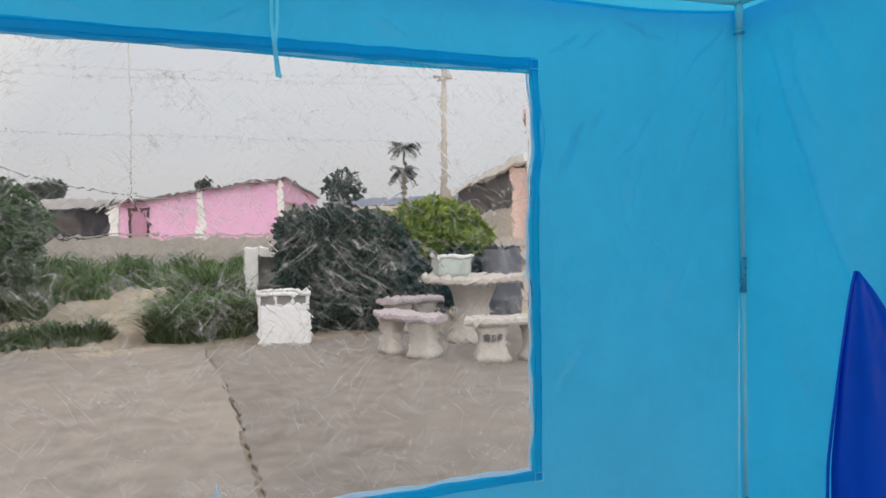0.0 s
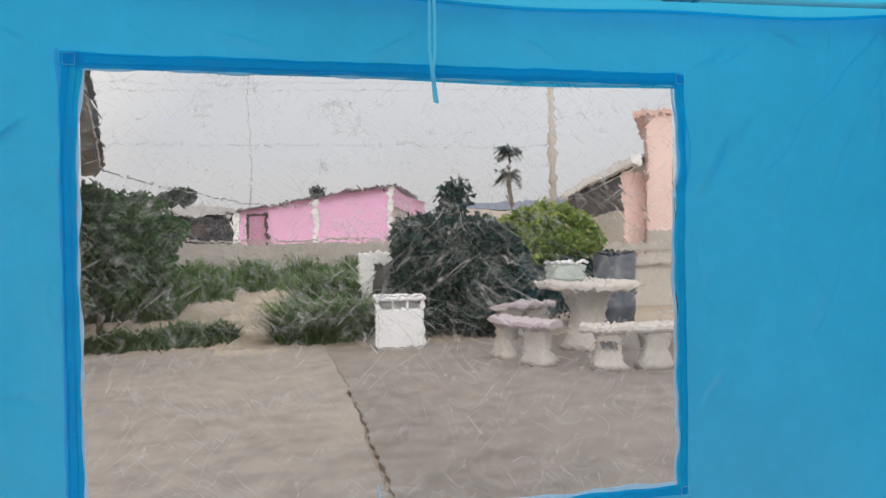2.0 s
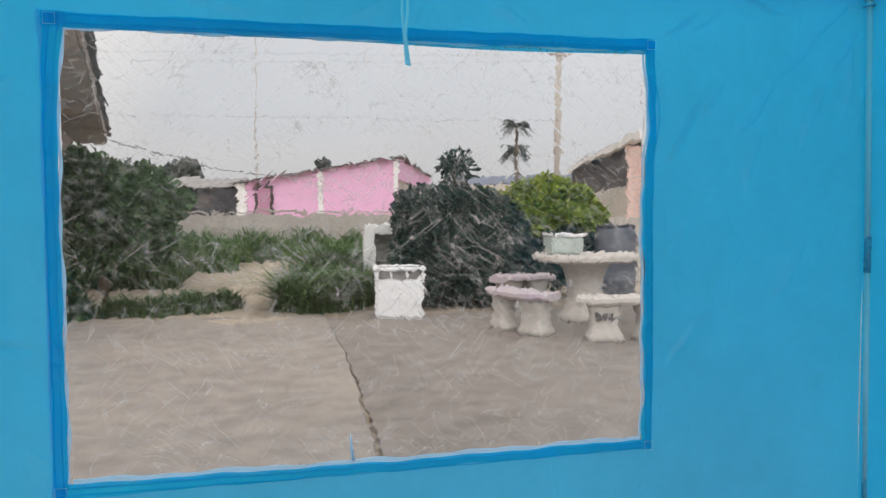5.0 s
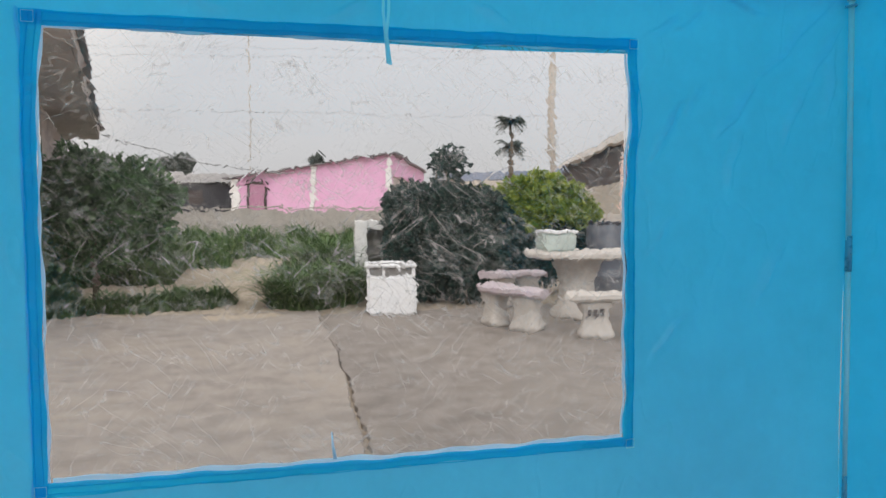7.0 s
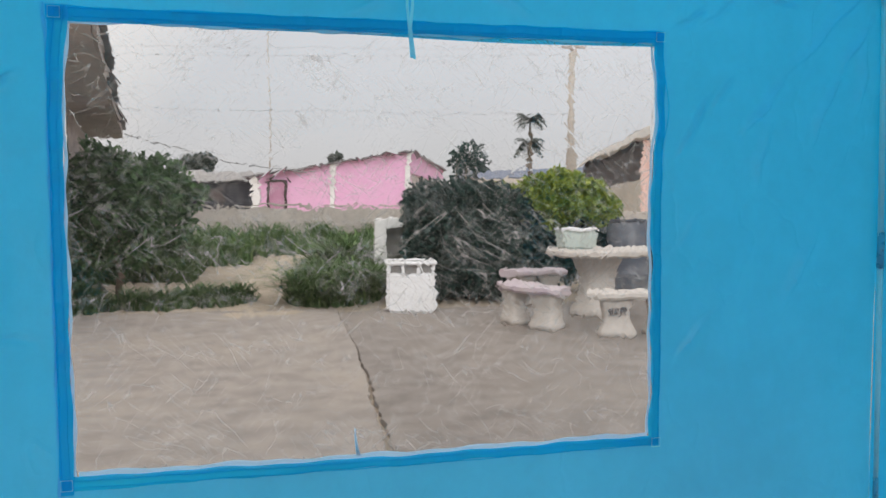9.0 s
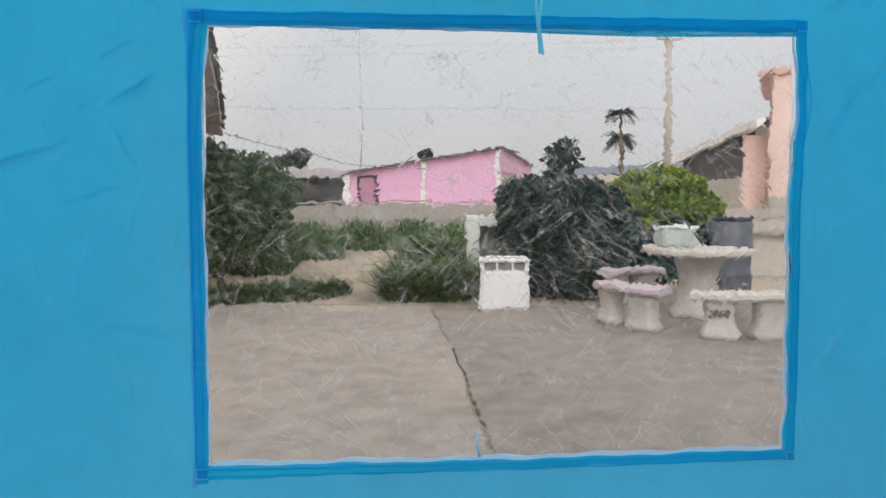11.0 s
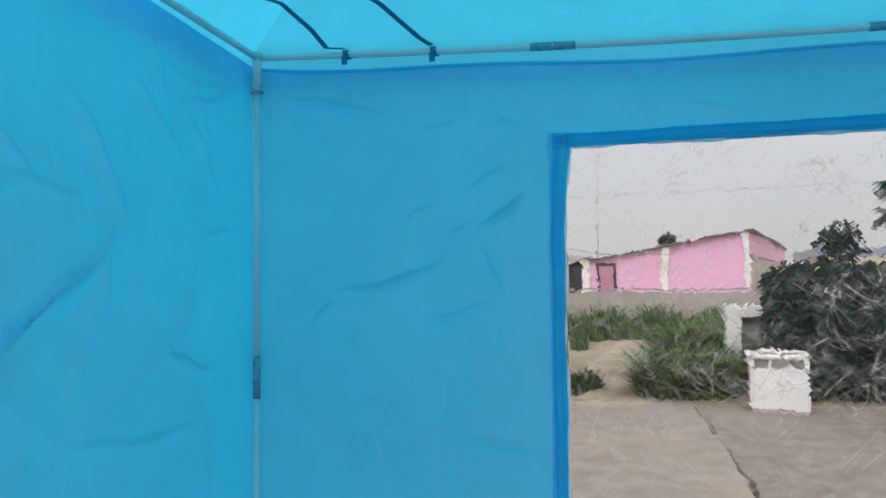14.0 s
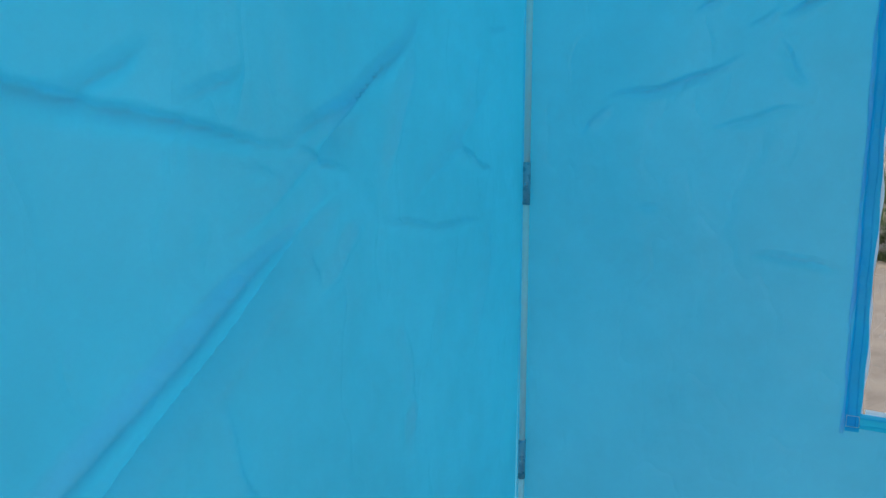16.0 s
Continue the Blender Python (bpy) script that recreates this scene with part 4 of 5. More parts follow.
shrub("shrub", (2.35, 9.75, 0), [(0.05, 0, 0.75, 0.66, 0.62, 0.72), (-0.10, 0.05, 1.16, 0.50, 0.5, 0.44), (0.34, 0.05, 1.14, 0.50, 0.5, 0.42), (0.45, -0.3, 0.5, 0.5, 0.4, 0.48),
                                  (0.30, 0.25, 1.72, 0.18, 0.2, 0.30), (0.38, 0.25, 2.02, 0.17, 0.2, 0.12), (0.18, 0.25, 1.92, 0.13, 0.2, 0.10), (0.46, 0.25, 1.85, 0.13, 0.15, 0.10), (0.62, 0.05, 1.28, 0.46, 0.4, 0.30), (-0.30, -0.2, 0.45, 0.32, 0.35, 0.42), (-0.34, 0.05, 1.28, 0.28, 0.35, 0.32), (0.95, 0.1, 0.95, 0.40, 0.4, 0.40)],
      26000, 0.085, M_LEAF_DARK, "dense dark green shrub taller than the stone table", "shrub", 31, ((0, 0, 0.05), (0.25, 0.1, 0.04)))
shrub("shrub", (4.07, 10.3, 0), [(-0.85, 0, 1.18, 0.28, 0.4, 0.14), (-0.50, 0, 1.33, 0.36, 0.45, 0.19), (-0.10, 0, 1.50, 0.36, 0.45, 0.20), (0.28, 0.1, 1.58, 0.32, 0.4, 0.20), (0.62, 0.1, 1.43, 0.30, 0.4, 0.22),
                                  (0.90, 0, 1.20, 0.20, 0.3, 0.18), (0.05, -0.3, 1.22, 0.60, 0.35, 0.15), (0.14, 0.0, 1.74, 0.12, 0.2, 0.08), (-0.28, 0.0, 1.62, 0.14, 0.2, 0.08), (-1.02, 0.1, 1.36, 0.22, 0.2, 0.07), (-0.72, 0.1, 1.50, 0.2, 0.2, 0.06), (0.50, -0.25, 1.12, 0.32, 0.3, 0.14), (-0.6, -0.25, 1.08, 0.25, 0.3, 0.10), (-0.95, -0.1, 1.20, 0.34, 0.3, 0.16), (-0.25, -0.3, 1.06, 0.50, 0.3, 0.15)],
      15000, 0.085, M_LEAF_YELLOW, "bright yellow-green leafy shrub", "shrub", 32, ((0, 0, 0.05), (-0.3, 0.1, 0.035)))
shrub("shrub", (3.95, 10.0, 0), [(-0.6, 0.2, 0.66, 0.75, 0.5, 0.60), (0.3, 0.2, 0.68, 0.8, 0.5, 0.58), (0.9, 0.3, 0.62, 0.5, 0.4, 0.5)],
      15000, 0.075, M_LEAF_DARK, "low dark green shrub in shade behind the stone table", "shrub", 33, ((0, 0.2, 0.03),))
shrub("tree", (-2.22, 10.9, 0), [(0.0, 0, 1.72, 0.34, 0.4, 0.36), (-0.3, 0.1, 1.25, 0.40, 0.4, 0.5), (0.30, 0.1, 1.12, 0.28, 0.35, 0.34), (0.48, 0.3, 1.60, 0.26, 0.3, 0.12), (-0.35, 0, 0.65, 0.42, 0.4, 0.42), (0.05, 0.1, 0.75, 0.42, 0.35, 0.36), (0.66, 0.3, 1.38, 0.14, 0.2, 0.20), (-0.22, 0, 1.95, 0.12, 0.2, 0.30), (-0.42, 0.0, 1.5, 0.22, 0.3, 0.45), (-0.62, -0.2, 0.55, 0.36, 0.35, 0.45)],
      14000, 0.095, M_LEAF_MID, "small leafy tree against the old house", "tree", 34, ((0.05, 0, 0.055), (-0.2, 0.1, 0.03)))
shrub("tree", (-2.7, 15.5, 0), [(0.3, 0, 1.75, 0.75, 0.6, 0.55), (-0.3, 0, 1.3, 0.8, 0.6, 0.7), (0.4, 0, 0.9, 0.7, 0.5, 0.6), (0.9, 0.2, 1.5, 0.45, 0.4, 0.35)],
      9000, 0.11, M_LEAF_MID, "small green tree before the block wall", "tree", 35, ((0, 0, 0.06),))
shrub("tree", (-3.35, 35.0, 0), [(0, 0, 3.2, 0.75, 0.7, 0.35), (0.4, 0, 3.45, 0.45, 0.5, 0.28), (-0.5, 0, 3.0, 0.5, 0.5, 0.3)],
      2500, 0.16, M_PALM, "grey-green tree top behind the dark house", "tree", 36, ((0, 0, 0.09),))


def palm(at, height, seed):
    """A tall palm: slim ringed trunk and a head of drooping fronds."""
    rng = random.Random(seed)
    ob = thing("palm_tree", at, "tall slim palm tree far behind the houses", "palm tree", "far palms")
    part("trunk", tube([(0, 0, -0.04), (0.12, 0, height * 0.5), (0.05, 0, height)], 0.13, 8, 0.085), M_BARK, ob, "", True)
    verts, faces = [], []
    for f in range(60):
        a, up = rng.uniform(0, 6.28), rng.uniform(-0.1, 1.2)
        ln = rng.uniform(0.6, 1.05)
        for s in range(1, 13):
            q = s / 12
            p = Vector((0.05 + math.cos(a) * ln * q, math.sin(a) * ln * q, height + ln * (up * q - 0.9 * q * q)))
            for side in (-1, 1):
                w = Vector((-math.sin(a) * side, math.cos(a) * side, -0.7)) * 0.34 * (1 - 0.5 * q)
                t = Vector((math.cos(a), math.sin(a), 0)) * 0.045
                b = len(verts)
                verts += [p - t, p + t, p + w + t * 2]
                faces.append((b, b + 1, b + 2))
    raw("fronds", verts, faces, M_PALM, ob)
    return ob


palm((16.5, 45.0, 0), 6.95, 41)
palm((17.15, 47.0, 0), 5.5, 42)


# ---- walls and houses ----
def block_wall(x0, x1, y, height):
    """Rendered boundary wall with piers and a coping."""
    ob = thing("boundary_wall", ((x0 + x1) / 2, y, 0), "weathered grey-beige concrete boundary wall", "wall", kind="structure")
    half = (x1 - x0) / 2
    part("panel", box((x1 - x0, 0.12, height - 0.05 + 0.05), (0, 0, -0.05), 0.01), M_BLOCK, ob)
    n = int((x1 - x0) / 2.6)
    for k in range(n + 1):
        part("pier", box((0.2, 0.2, height + 0.03), (-half + (x1 - x0) * k / n, -0.03, -0.05), 0.012), M_BLOCK, ob)
    part("coping", box((x1 - x0, 0.17, 0.05), (0, 0, height + 0.0), 0.012), M_BLOCK, ob)


block_wall(-9.0, 9.5, 21.5, 1.27)


def pink_house():
    """Single-storey pink house; its long front falls to one side, white pilasters at the bays."""
    ob = thing("house", (5.03, 26.4, -0.25), "pink rendered house with white pilasters and a thin sloping roof", "house")
    d = math.degrees(math.atan2(0.31, -0.95))
    turn = pose(0, 0, 0, 0, 0, d)
    top = lambda s: 2.94 - 0.150 * s
    bm = prism([(0, -0.04), (5.0, -0.04), (5.0, top(5.0)), (0, top(0))], -0.2)
    bm.transform(turn)
    part("wall", bm, M_PINK, ob, "pink painted front wall")
    for s, w in ((0.08, 0.16), (2.40, 0.17), (4.88, 0.26)):
        bm = box((w, 0.14, top(s) - 0.02 + 0.04), (s, 0.06, -0.04), 0.01)
        bm.transform(turn)
        part("pilaster", bm, M_WHITE, ob, "white painted pilaster")
    # dark-framed door near the far end
    door = None
    bm = box((0.46, 0.05, 2.06), (4.2, 0.03, 0.0), 0.01)
    bm.transform(turn)
    door = part("door", bm, surface("door_mauve", (0.50, 0.24, 0.36), (0.44, 0.21, 0.32), 0.6, 10, 2, 0.1), ob, "darker pink door")
    for dx, w, z, h in ((-0.26, 0.07, 0, 2.1), (0.26, 0.07, 0, 2.1), (0, 0.59, 2.06, 0.08)):
        bm = box((w, 0.08, h), (4.2 + dx, 0.04, z), 0.006)
        bm.transform(turn)
        part("door_frame", bm, M_BROWN, door, "brown door frame")
    # the side that runs back, pink above; open porch shade below, given as a grey sheet
    side = pose(0, 0, 0, 0, 0, math.degrees(math.atan2(0.95, 0.31)))
    bm = prism([(0.1, 2.28), (12.0, 2.28), (12.0, 2.90), (0.1, 2.94)], 0.2)
    bm.transform(side)
    part("side_wall", bm, M_PINK, ob, "pink upper side wall")
    bm = prism([(0.1, -0.04), (12.0, -0.04), (12.0, 2.276), (0.1, 2.276)], 0.15)
    bm.transform(side @ pose(0, 0.05, 0))
    part("lower_shade", bm, M_GREYWALL, ob, "grey lower side, its grey standing for the porch shade")
    bm = prism([(-0.12, 2.962), (5.2, 2.163), (5.2, 2.20), (-0.12, 3.0)], -3.5)
    bm.transform(turn @ pose(0, 0.25, 0))
    part("roof", bm, M_TIN_DARK, ob, "thin dark roof sheet")
    bm = prism([(0.0, 2.944), (12.2, 2.906), (12.2, 2.95), (0.0, 2.99)], 0.4)
    bm.transform(side @ pose(0, -0.15, 0))
    part("verge", bm, M_TIN_DARK, ob, "dark roof edge")
    verts, faces = leaf_cloud([(1.98 - 4.16, 1.2, 2.80, 0.20, 0.2, 0.14)], 260, 0.12, 9)
    raw("roof_plant", verts, faces, M_PALM, ob, "tuft of plants growing on the roof edge")
    ob.scale = (1.2, 1.2, 1.2)
    return ob


pink_house()


def dark_house():
    ob = thing("house", (-2.46, 30.6, -0.16), "low dark timber house under a pale tin roof", "house")
    part("wall", box((4.6, 3.0, 2.24), (0.0, 1.5, -0.04), 0.01), M_DARK, ob, "dark timber wall")
    bm = prism([(-2.9, 2.20), (2.4, 2.22), (2.0, 2.48), (-2.6, 2.62)], 3.6)
    bm.transform(pose(0, -0.3, 0))
    part("roof", bm, M_TIN, ob, "pale weathered tin roof")
    for x in (-1.2, 0.3):
        part("window", box((0.6, 0.04, 0.5), (x, -0.02, 1.45), 0.01), M_BROWN, ob, "dark window shutter")
    ob.scale = (1.13, 1.13, 1.13)
    return ob


dark_house()


def old_house():
    """Long old house on the west side of the yard: rendered wall, overhanging eave with a dark fascia."""
    a, b = Vector((-1.69, 7.689, 0)), Vector((-3.435, 18.53, 0))
    way = (b - a).normalized()
    ln = 11.5
    ob = thing("house", tuple(a), "old grey-brown rendered house with an overhanging roof edge", "house", turn=math.degrees(math.atan2(way.y, way.x)))
    part("wall", box((ln, 0.18, 3.02), (ln / 2, 0.84, -0.04), 0.01), M_GREYWALL, ob, "stained grey-brown wall")
    part("end_wall", box((0.18, 3.4, 3.0), (0.0, 2.64, -0.04), 0.01), M_GREYWALL, ob, "stained end wall")
    part("soffit", box((ln + 0.4, 0.72, 0.03), (ln / 2, 0.395, 2.985), 0.004), M_GREYWALL, ob, "weathered boards under the eave")
    part("fascia", box((ln + 0.4, 0.03, 0.20), (ln / 2, 0.015, 2.99), 0.004), M_GREYWALL, ob, "weathered fascia board")
    bm = prism([(-0.08, 3.17), (4.2, 4.6), (4.2, 4.66), (-0.08, 3.23)], ln + 0.4, "x")
    bm.transform(pose(-0.2, 0, 0))
    part("roof", bm, M_TIN_DARK, ob, "dark sloping roof sheets")
    return ob


old_house()


def peach_house():
    """Peach house: a tall block and a lower wing with a white verge over a dark strip of painted porch shade."""
    ob = thing("house", (7.68, 14.0, 0), "peach rendered house with a lower wing and white roof edge", "house", turn=-18.0)
    tall = pose(0.40, 0.13, 0, 0, 0, -14.0)
    eave_paint = surface("eave_pink", (0.74, 0.48, 0.41), (0.70, 0.45, 0.38), 0.7, 10, 2, 0.1)
    for nm, bm, mt, lb in (
            ("wall", box((5.0, 4.0, 3.86), (2.5, 2.0, -0.04), 0.01), M_PEACH, "peach painted wall"),
            ("base_wall", box((5.06, 4.06, 1.42), (2.5, 2.0, -0.04), 0.01), M_BEIGE, "pale beige lower wall"),
            ("downpipe", tube([(0.03, -0.06, 0.9), (0.03, -0.06, 3.78)], 0.030, 8), surface("pipe_brown", (0.36, 0.23, 0.19), (0.30, 0.19, 0.16), 0.6, 20, 2, 0.1), "reddish-brown downpipe at the corner"),
            ("eave", box((5.3, 4.15, 0.11), (2.45, 2.0, 3.82), 0.01), eave_paint, "pinkish roof edge"),
            ("upper_roof", box((4.6, 3.8, 1.3), (3.0, 2.2, 3.94), 0.02, taper=0.5), M_TIN_DARK, "dark hipped roof")):
        bm.transform(tall)
        part(nm, bm, mt, ob, lb)
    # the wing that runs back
    # shade under the porch roof, put in as a dark brown strip
    part("wing_porch_shade", box((0.14, 11.6, 1.0), (0.30, 6.8, 1.85), 0.01), M_BROWN, ob, "dark brown strip standing for the shade under the porch roof")
    part("wing_wall", box((0.14, 11.6, 1.9), (0.26, 6.8, -0.04), 0.01), M_BEIGE, ob, "beige wall of the wing")
    part("wing_front", box((0.46, 0.2, 2.74), (0.30, 0.75, -0.04), 0.01), M_PEACH, ob, "peach end of the wing")
    part("verge", box((0.16, 13.7, 0.17), (0.05, 6.05, 2.72), 0.01), M_WHITE, ob, "white roof edge")
    bm = prism([(0.0, 2.86), (2.5, 3.5), (2.5, 3.56), (0.0, 2.92)], 12.5, "y")
    bm.transform(pose(0, 0.4, 0))
    part("wing_roof", bm, M_TIN, ob, "pale roof sheets")
    return ob


peach_house()

shed = thing("far_shed", (27.5, 70.0, 0), "long far shed with a blue-grey roof", "shed")
part("wall", box((15.0, 6.0, 4.1), (0, 3.0, -0.04), 0.02), M_BEIGE, shed)
part("roof", prism([(-8.0, 4.05), (8.0, 4.35), (8.0, 5.25), (-8.0, 4.75)], 7.0), M_TIN_BLUE, shed, "blue-grey roof")

low_wall = thing("garden_wall", (7.2, 11.9, 0), "low pale garden wall with a darker coping", "wall", kind="structure")
part("panel", box((3.4, 0.14, 0.98), (0.35, 0.1, -0.04), 0.01), M_BEIGE, low_wall)
part("coping", box((3.5, 0.22, 0.16), (0.35, 0.1, 0.98), 0.015), M_BLOCK, low_wall, "grey coping")
part("ledge", box((3.4, 0.2, 0.06), (0.35, 0.02, 0.72), 0.01), M_BLOCK, low_wall, "grey ledge")


# ---- poles and cables ----
def utility_pole(at, height, r, arm, label):
    ob = thing("utility_pole", at, label, "utility pole", "utility poles")
    part("shaft", tube([(0, 0, -0.04), (0, 0, height)], r, 10, r * 0.7), M_POST, ob, "", True)
    if arm:
        for z in (height - 0.5, height - 1.1):
            part("crossarm", box((1.1, 0.1, 0.1), (0, -0.1, z), 0.01), M_GREYWALL, ob)
        for x in (-0.55, -0.2, 0.2, 0.55):
            part("insulator", lathe([(0.05, 0), (0.07, 0.05), (0.04, 0.1), (0.06, 0.14), (0.02, 0.2)], (x, -0.1, height - 0.4), 10), M_GREYWALL, ob, "grey insulator", True)
    return ob


utility_pole((13.0, 30.0, 0), 9.2, 0.17, True, "pale concrete utility pole with two crossarms")
utility_pole((0.0, 30.0, 0), 8.6, 0.026, False, "thin pale metal mast behind the pink house")


def cable(a, b, sag, r, label):
    a, b = Vector(a), Vector(b)
    pts = [a + (b - a) * (k / 24) - Vector((0, 0, sag * 4 * (k / 24) * (1 - k / 24))) for k in range(25)]
    ob = part("cable", tube(pts, r, 6), M_WIRE, None, "", True)
    tagged(ob, label, "cable", "overhead cables")


for z in (7.25, 6.95):
    cable((-30, 30.0, z + 0.3), (12.7, 29.9, z + 0.9), 0.5, 0.0055, "thin grey overhead cable")
cable((-30, 30.0, 5.2), (12.9, 29.9, 5.3), 0.2, 0.008, "thin grey overhead cable")
cable((-3.28, 18.0, 2.98), (1.9, 22.7, 2.35), 0.25, 0.014, "sagging black cable between the houses")


# ---- the yard's furniture ----
TABLE = Vector((3.57, 7.65, 0))
table = thing("stone_table", tuple(TABLE), "round cast-concrete garden table on a thick pedestal", "table")
part("tabletop", lathe([(0.50, 0.685), (0.575, 0.69), (0.60, 0.71), (0.60, 0.75), (0.585, 0.77), (0.2, 0.772)], steps=40), M_CAST, table, "", False)
part("pedestal", lathe([(0.30, 0.0), (0.31, 0.03), (0.30, 0.08), (0.24, 0.14), (0.205, 0.30), (0.205, 0.42), (0.25, 0.56), (0.30, 0.66), (0.31, 0.685)], steps=32), M_CAST, table, "", True)


def bench(angle, material, label, spread=21.0, ring=1.22, legs_at=9.6, tilt=0.0):
    """Curved concrete bench that follows the table's edge, on two waisted legs."""
    a = radians(angle)
    ob = thing("stone_bench", (TABLE.x + ring * math.cos(a), TABLE.y + ring * math.sin(a), 0), label, "bench", "benches round the stone table", turn=tilt)
    bm = bmesh.new()
    n = 18
    rows = []
    for i in range(n + 1):
        t = a + radians(spread) * (2 * i / n - 1)
        end = 1 - 0.16 * abs(2 * i / n - 1) ** 6
        row = []
        for rr, z in ((ring - 0.15 * end, 0.365), (ring + 0.15 * end, 0.365), (ring + 0.17 * end, 0.39), (ring + 0.165 * end, 0.425), (ring + 0.13 * end, 0.437), (ring - 0.13 * end, 0.437), (ring - 0.165 * end, 0.425), (ring - 0.17 * end, 0.39)):
            row.append(bm.verts.new((rr * math.cos(t) - ring * math.cos(a), rr * math.sin(t) - ring * math.sin(a), z)))
        rows.append(row)
    for r, s in zip(rows, rows[1:]):
        for k in range(8):
            bm.faces.new((r[k], r[(k + 1) % 8], s[(k + 1) % 8], s[k]))
    bm.faces.new(rows[0][::-1])
    bm.faces.new(rows[-1])
    bmesh.ops.recalc_face_normals(bm, faces=bm.faces[:])
    part("seat", bm, material, ob)
    legs = []
    for off in (-legs_at, legs_at):
        t = a + radians(off)
        x, y = ring * math.cos(t) - ring * math.cos(a), ring * math.sin(t) - ring * math.sin(a)
        sec = [(0.165, 0.0), (0.168, 0.05), (0.15, 0.08), (0.125, 0.16), (0.125, 0.24), (0.15, 0.33), (0.16, 0.365)]
        bm = bmesh.new()
        prev = None
        for w, z in sec:
            ring_v = []
            for k in range(16):
                q = 2 * math.pi * k / 16
                cx, cy = math.cos(q), math.sin(q)
                ring_v.append(bm.verts.new((w * 1.05 * math.copysign(abs(cx) ** 0.5, cx), w * 0.75 * math.copysign(abs(cy) ** 0.5, cy), z)))
            if prev:
                for k in range(16):
                    bm.faces.new((prev[k], prev[(k + 1) % 16], ring_v[(k + 1) % 16], ring_v[k]))
            else:
                bm.faces.new(ring_v[::-1])
            prev = ring_v
        bm.faces.new(prev)
        bm.transform(pose(x, y, 0, 0, 0, math.degrees(t) + 90))
        legs.append(part("leg", bm, M_CAST, ob, "", True))
    return ob, legs


bench(207.5, M_CAST_PINK, "curved concrete garden bench with a pinkish seat", 23.0, 1.16, legs_at=12.5, tilt=-8.0)
front, front_legs = bench(262, M_CAST, "curved concrete garden bench with faded lettering on a leg", ring=1.36)
bench(106, M_CAST_PINK, "curved concrete garden bench behind the stone table")
bench(330, M_CAST, "curved concrete garden bench at the table's far end")
# faded, unreadable mark on the leg of the front bench
t0 = radians(262 - 9.6)
lx, ly = 1.36 * math.cos(t0) - 1.36 * math.cos(radians(262)), 1.36 * math.sin(t0) - 1.36 * math.sin(radians(262))
for dx, w, h in ((-0.072, 0.046, 0.072), (-0.01, 0.050, 0.072), (0.056, 0.048, 0.070)):
    z = 0.21
    bm = box((w, 0.012, h), (dx, -0.106, z), 0.002)
    bm.transform(pose(lx, ly, 0, 0, 0, math.degrees(t0) + 90))
    part("mark", bm, M_INK, front_legs[0], "faded dark painted mark")

box_on_table = thing("plastic_box", (3.34, 7.72, 0.772), "frosted plastic storage box with a lid on the table", "box")
part("body", box((0.38, 0.26, 0.20), (0, 0, 0), 0.02, taper=1.08), M_PLASTIC_CLEAR, box_on_table)
part("lid", box((0.43, 0.31, 0.03), (0, 0, 0.20), 0.01), M_PLASTIC_W, box_on_table, "paler lid")

drum = thing("plastic_drum", (4.80, 9.25, -0.035), "dark blue-grey plastic drum standing behind the table", "drum")
part("body", lathe([(0.26, 0), (0.285, 0.03), (0.285, 0.32), (0.295, 0.34), (0.285, 0.36), (0.285, 0.70), (0.295, 0.72), (0.285, 0.74), (0.285, 1.02), (0.25, 1.06)], steps=28), M_DRUM, drum, "", True)
part("rim", lathe([(0.262, 1.05), (0.272, 1.06), (0.272, 1.085), (0.255, 1.09)], steps=28), M_DARK, drum, "dark rim", True)


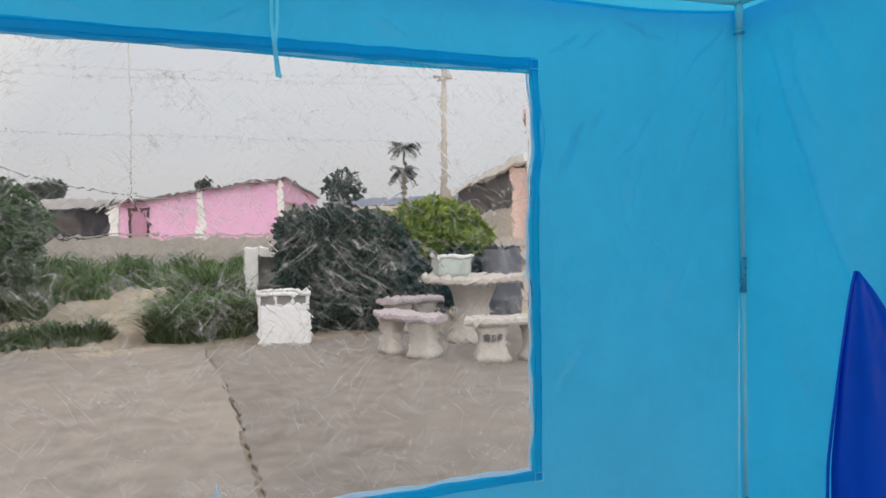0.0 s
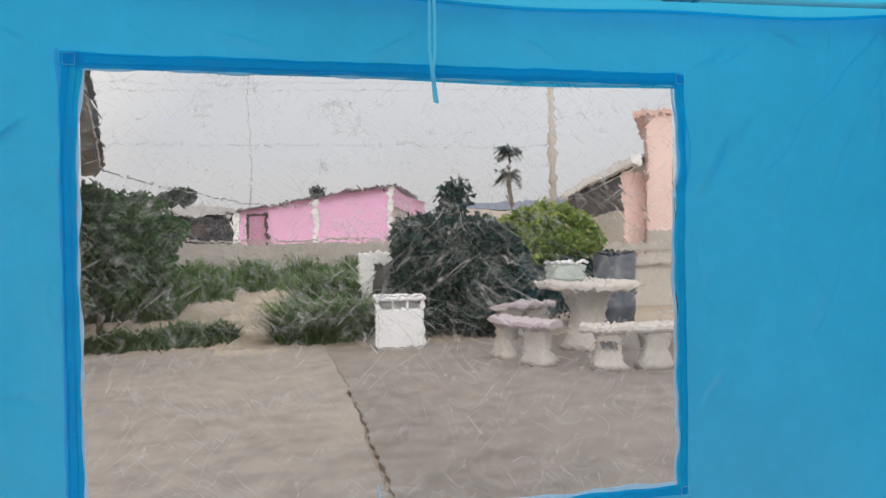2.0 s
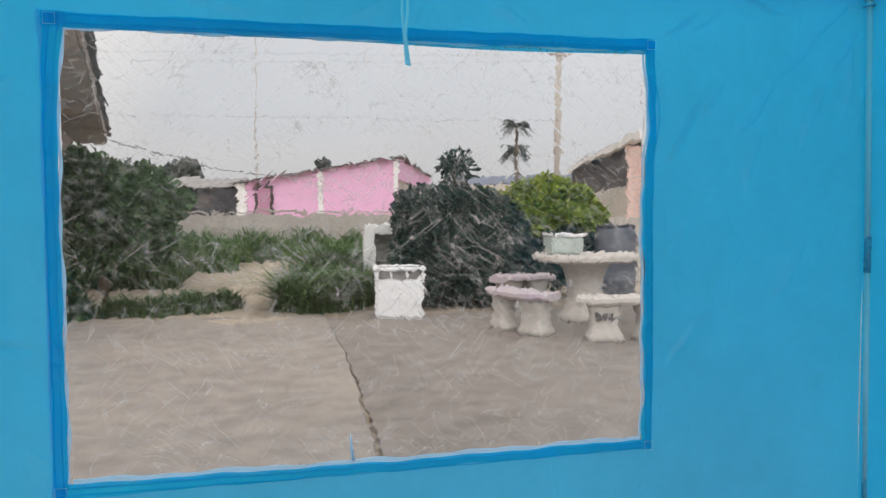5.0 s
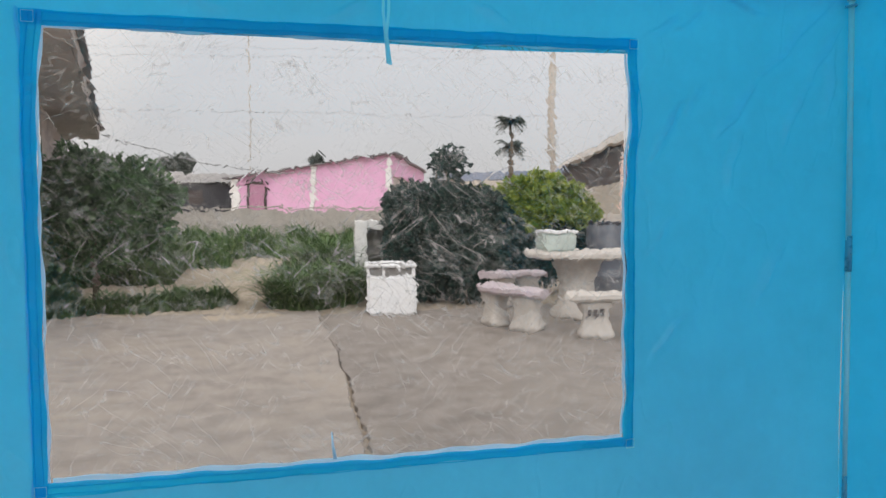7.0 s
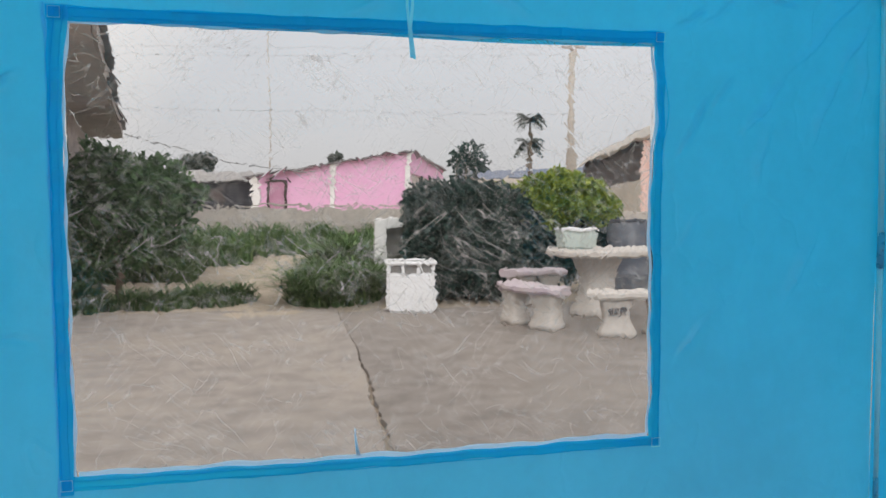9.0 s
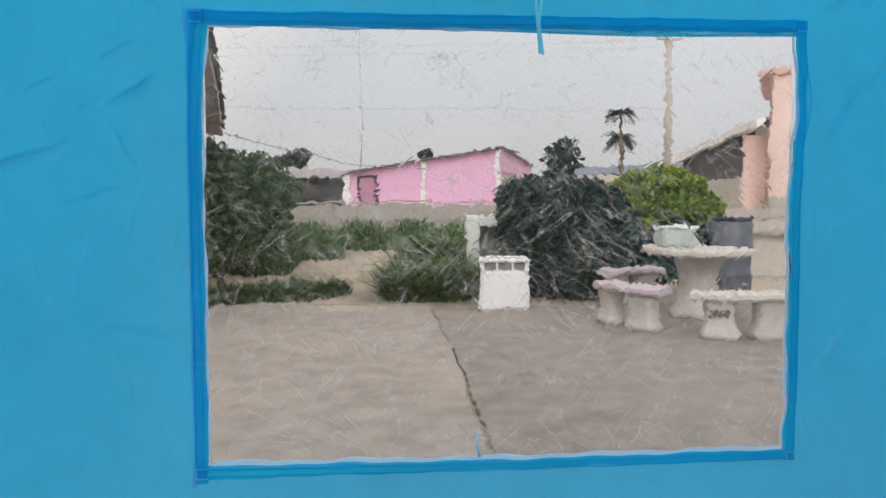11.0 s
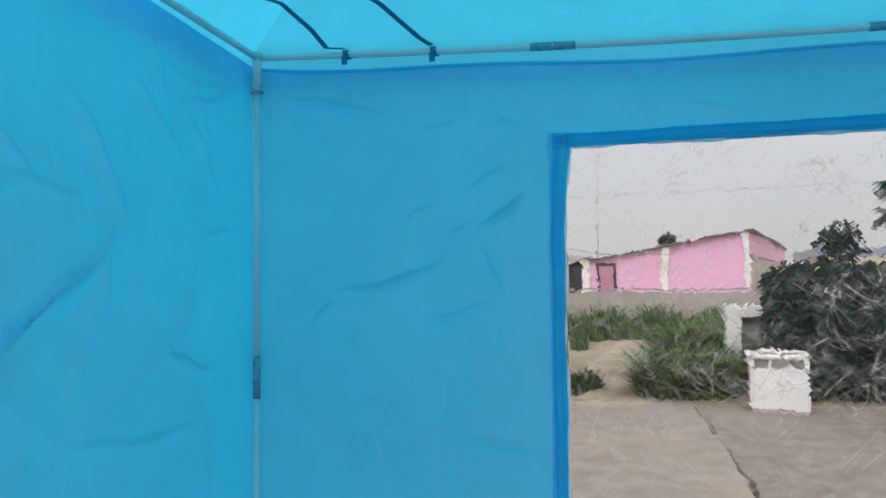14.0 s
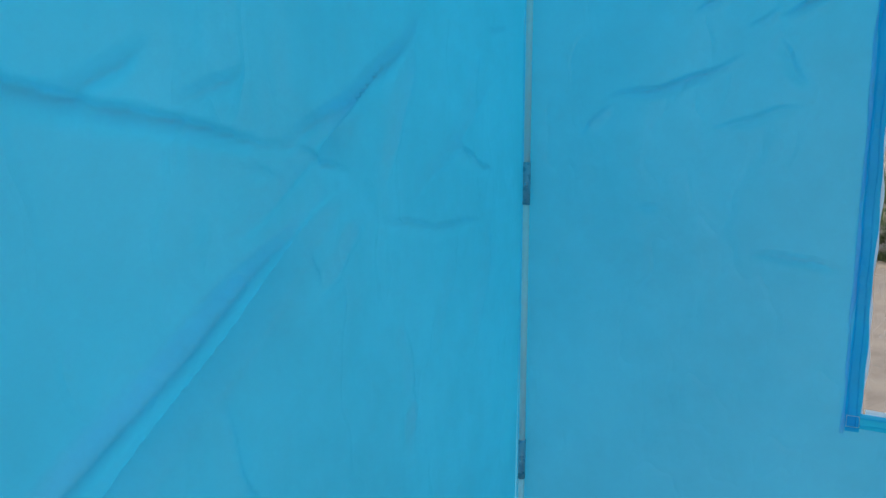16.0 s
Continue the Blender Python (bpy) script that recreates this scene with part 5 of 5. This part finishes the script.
def white_bin():
    """White plastic bin: tapered body, slotted band under a rounded rim."""
    ob = thing("plastic_bin", (1.56, 8.55, -0.0), "white plastic bin with a slotted band under its rim", "bin", turn=-8)
    part("body", box((0.58, 0.42, 0.47), (0, 0, 0.0), 0.03, taper=1.0, segments=3), M_PLASTIC_W, ob)
    # solid grey filling: the dark of the slots put into its colour
    part("slot_shade", box((0.50, 0.36, 0.13), (0, 0, 0.465), 0.01), M_PLASTIC_GREY, ob, "grey block standing for the shadow behind the slots")
    for x in (-0.27, -0.09, 0.09, 0.27):
        part("bar", box((0.045 if abs(x) > 0.2 else 0.03, 0.03, 0.12), (x, -0.20, 0.46), 0.006), M_PLASTIC_W, ob)
        part("bar", box((0.045 if abs(x) > 0.2 else 0.03, 0.03, 0.12), (x, 0.20, 0.46), 0.006), M_PLASTIC_W, ob)
    rim = [(-0.29, -0.22), (0.29, -0.22), (0.29, 0.22), (-0.29, 0.22)]
    for (x0, y0), (x1, y1) in zip(rim, rim[1:] + rim[:1]):
        part("rim", tube([(x0, y0, 0.59), (x1, y1, 0.59)], 0.024, 10), M_PLASTIC_W, ob, "", True)
    return ob


white_bin()


def old_cabinet():
    """Gutted white cabinet: thick sides and top, grey inside."""
    ob = thing("old_cabinet", (1.73, 10.85, -0.035), "old white cabinet with its door gone and a grey inside", "cabinet", turn=-6)
    w, d, h, t = 0.56, 0.50, 1.12, 0.15
    part("side_panel", box((0.18, d, h), (-w / 2 + 0.09, 0, 0), 0.012), M_WHITE, ob)
    part("side_panel", box((0.06, d, h), (w / 2 - 0.03, 0, 0), 0.012), M_WHITE, ob)
    part("top_panel", box((w - 0.246, d, t), (0.06, 0, h - t), 0.010), M_WHITE, ob)
    part("base_panel", box((w - 0.246, d, 0.12), (0.06, 0, 0), 0.010), M_WHITE, ob)
    part("back_panel", box((w - 0.246, 0.04, h - t - 0.124), (0.06, 0.05, 0.122), 0.004), M_PLASTIC_GREY, ob, "grey liner")
    part("shelf", box((w - 0.25, 0.2, 0.02), (0.06, -0.08, 0.55), 0.004), M_PLASTIC_GREY, ob, "grey shelf")
    return ob


old_cabinet()
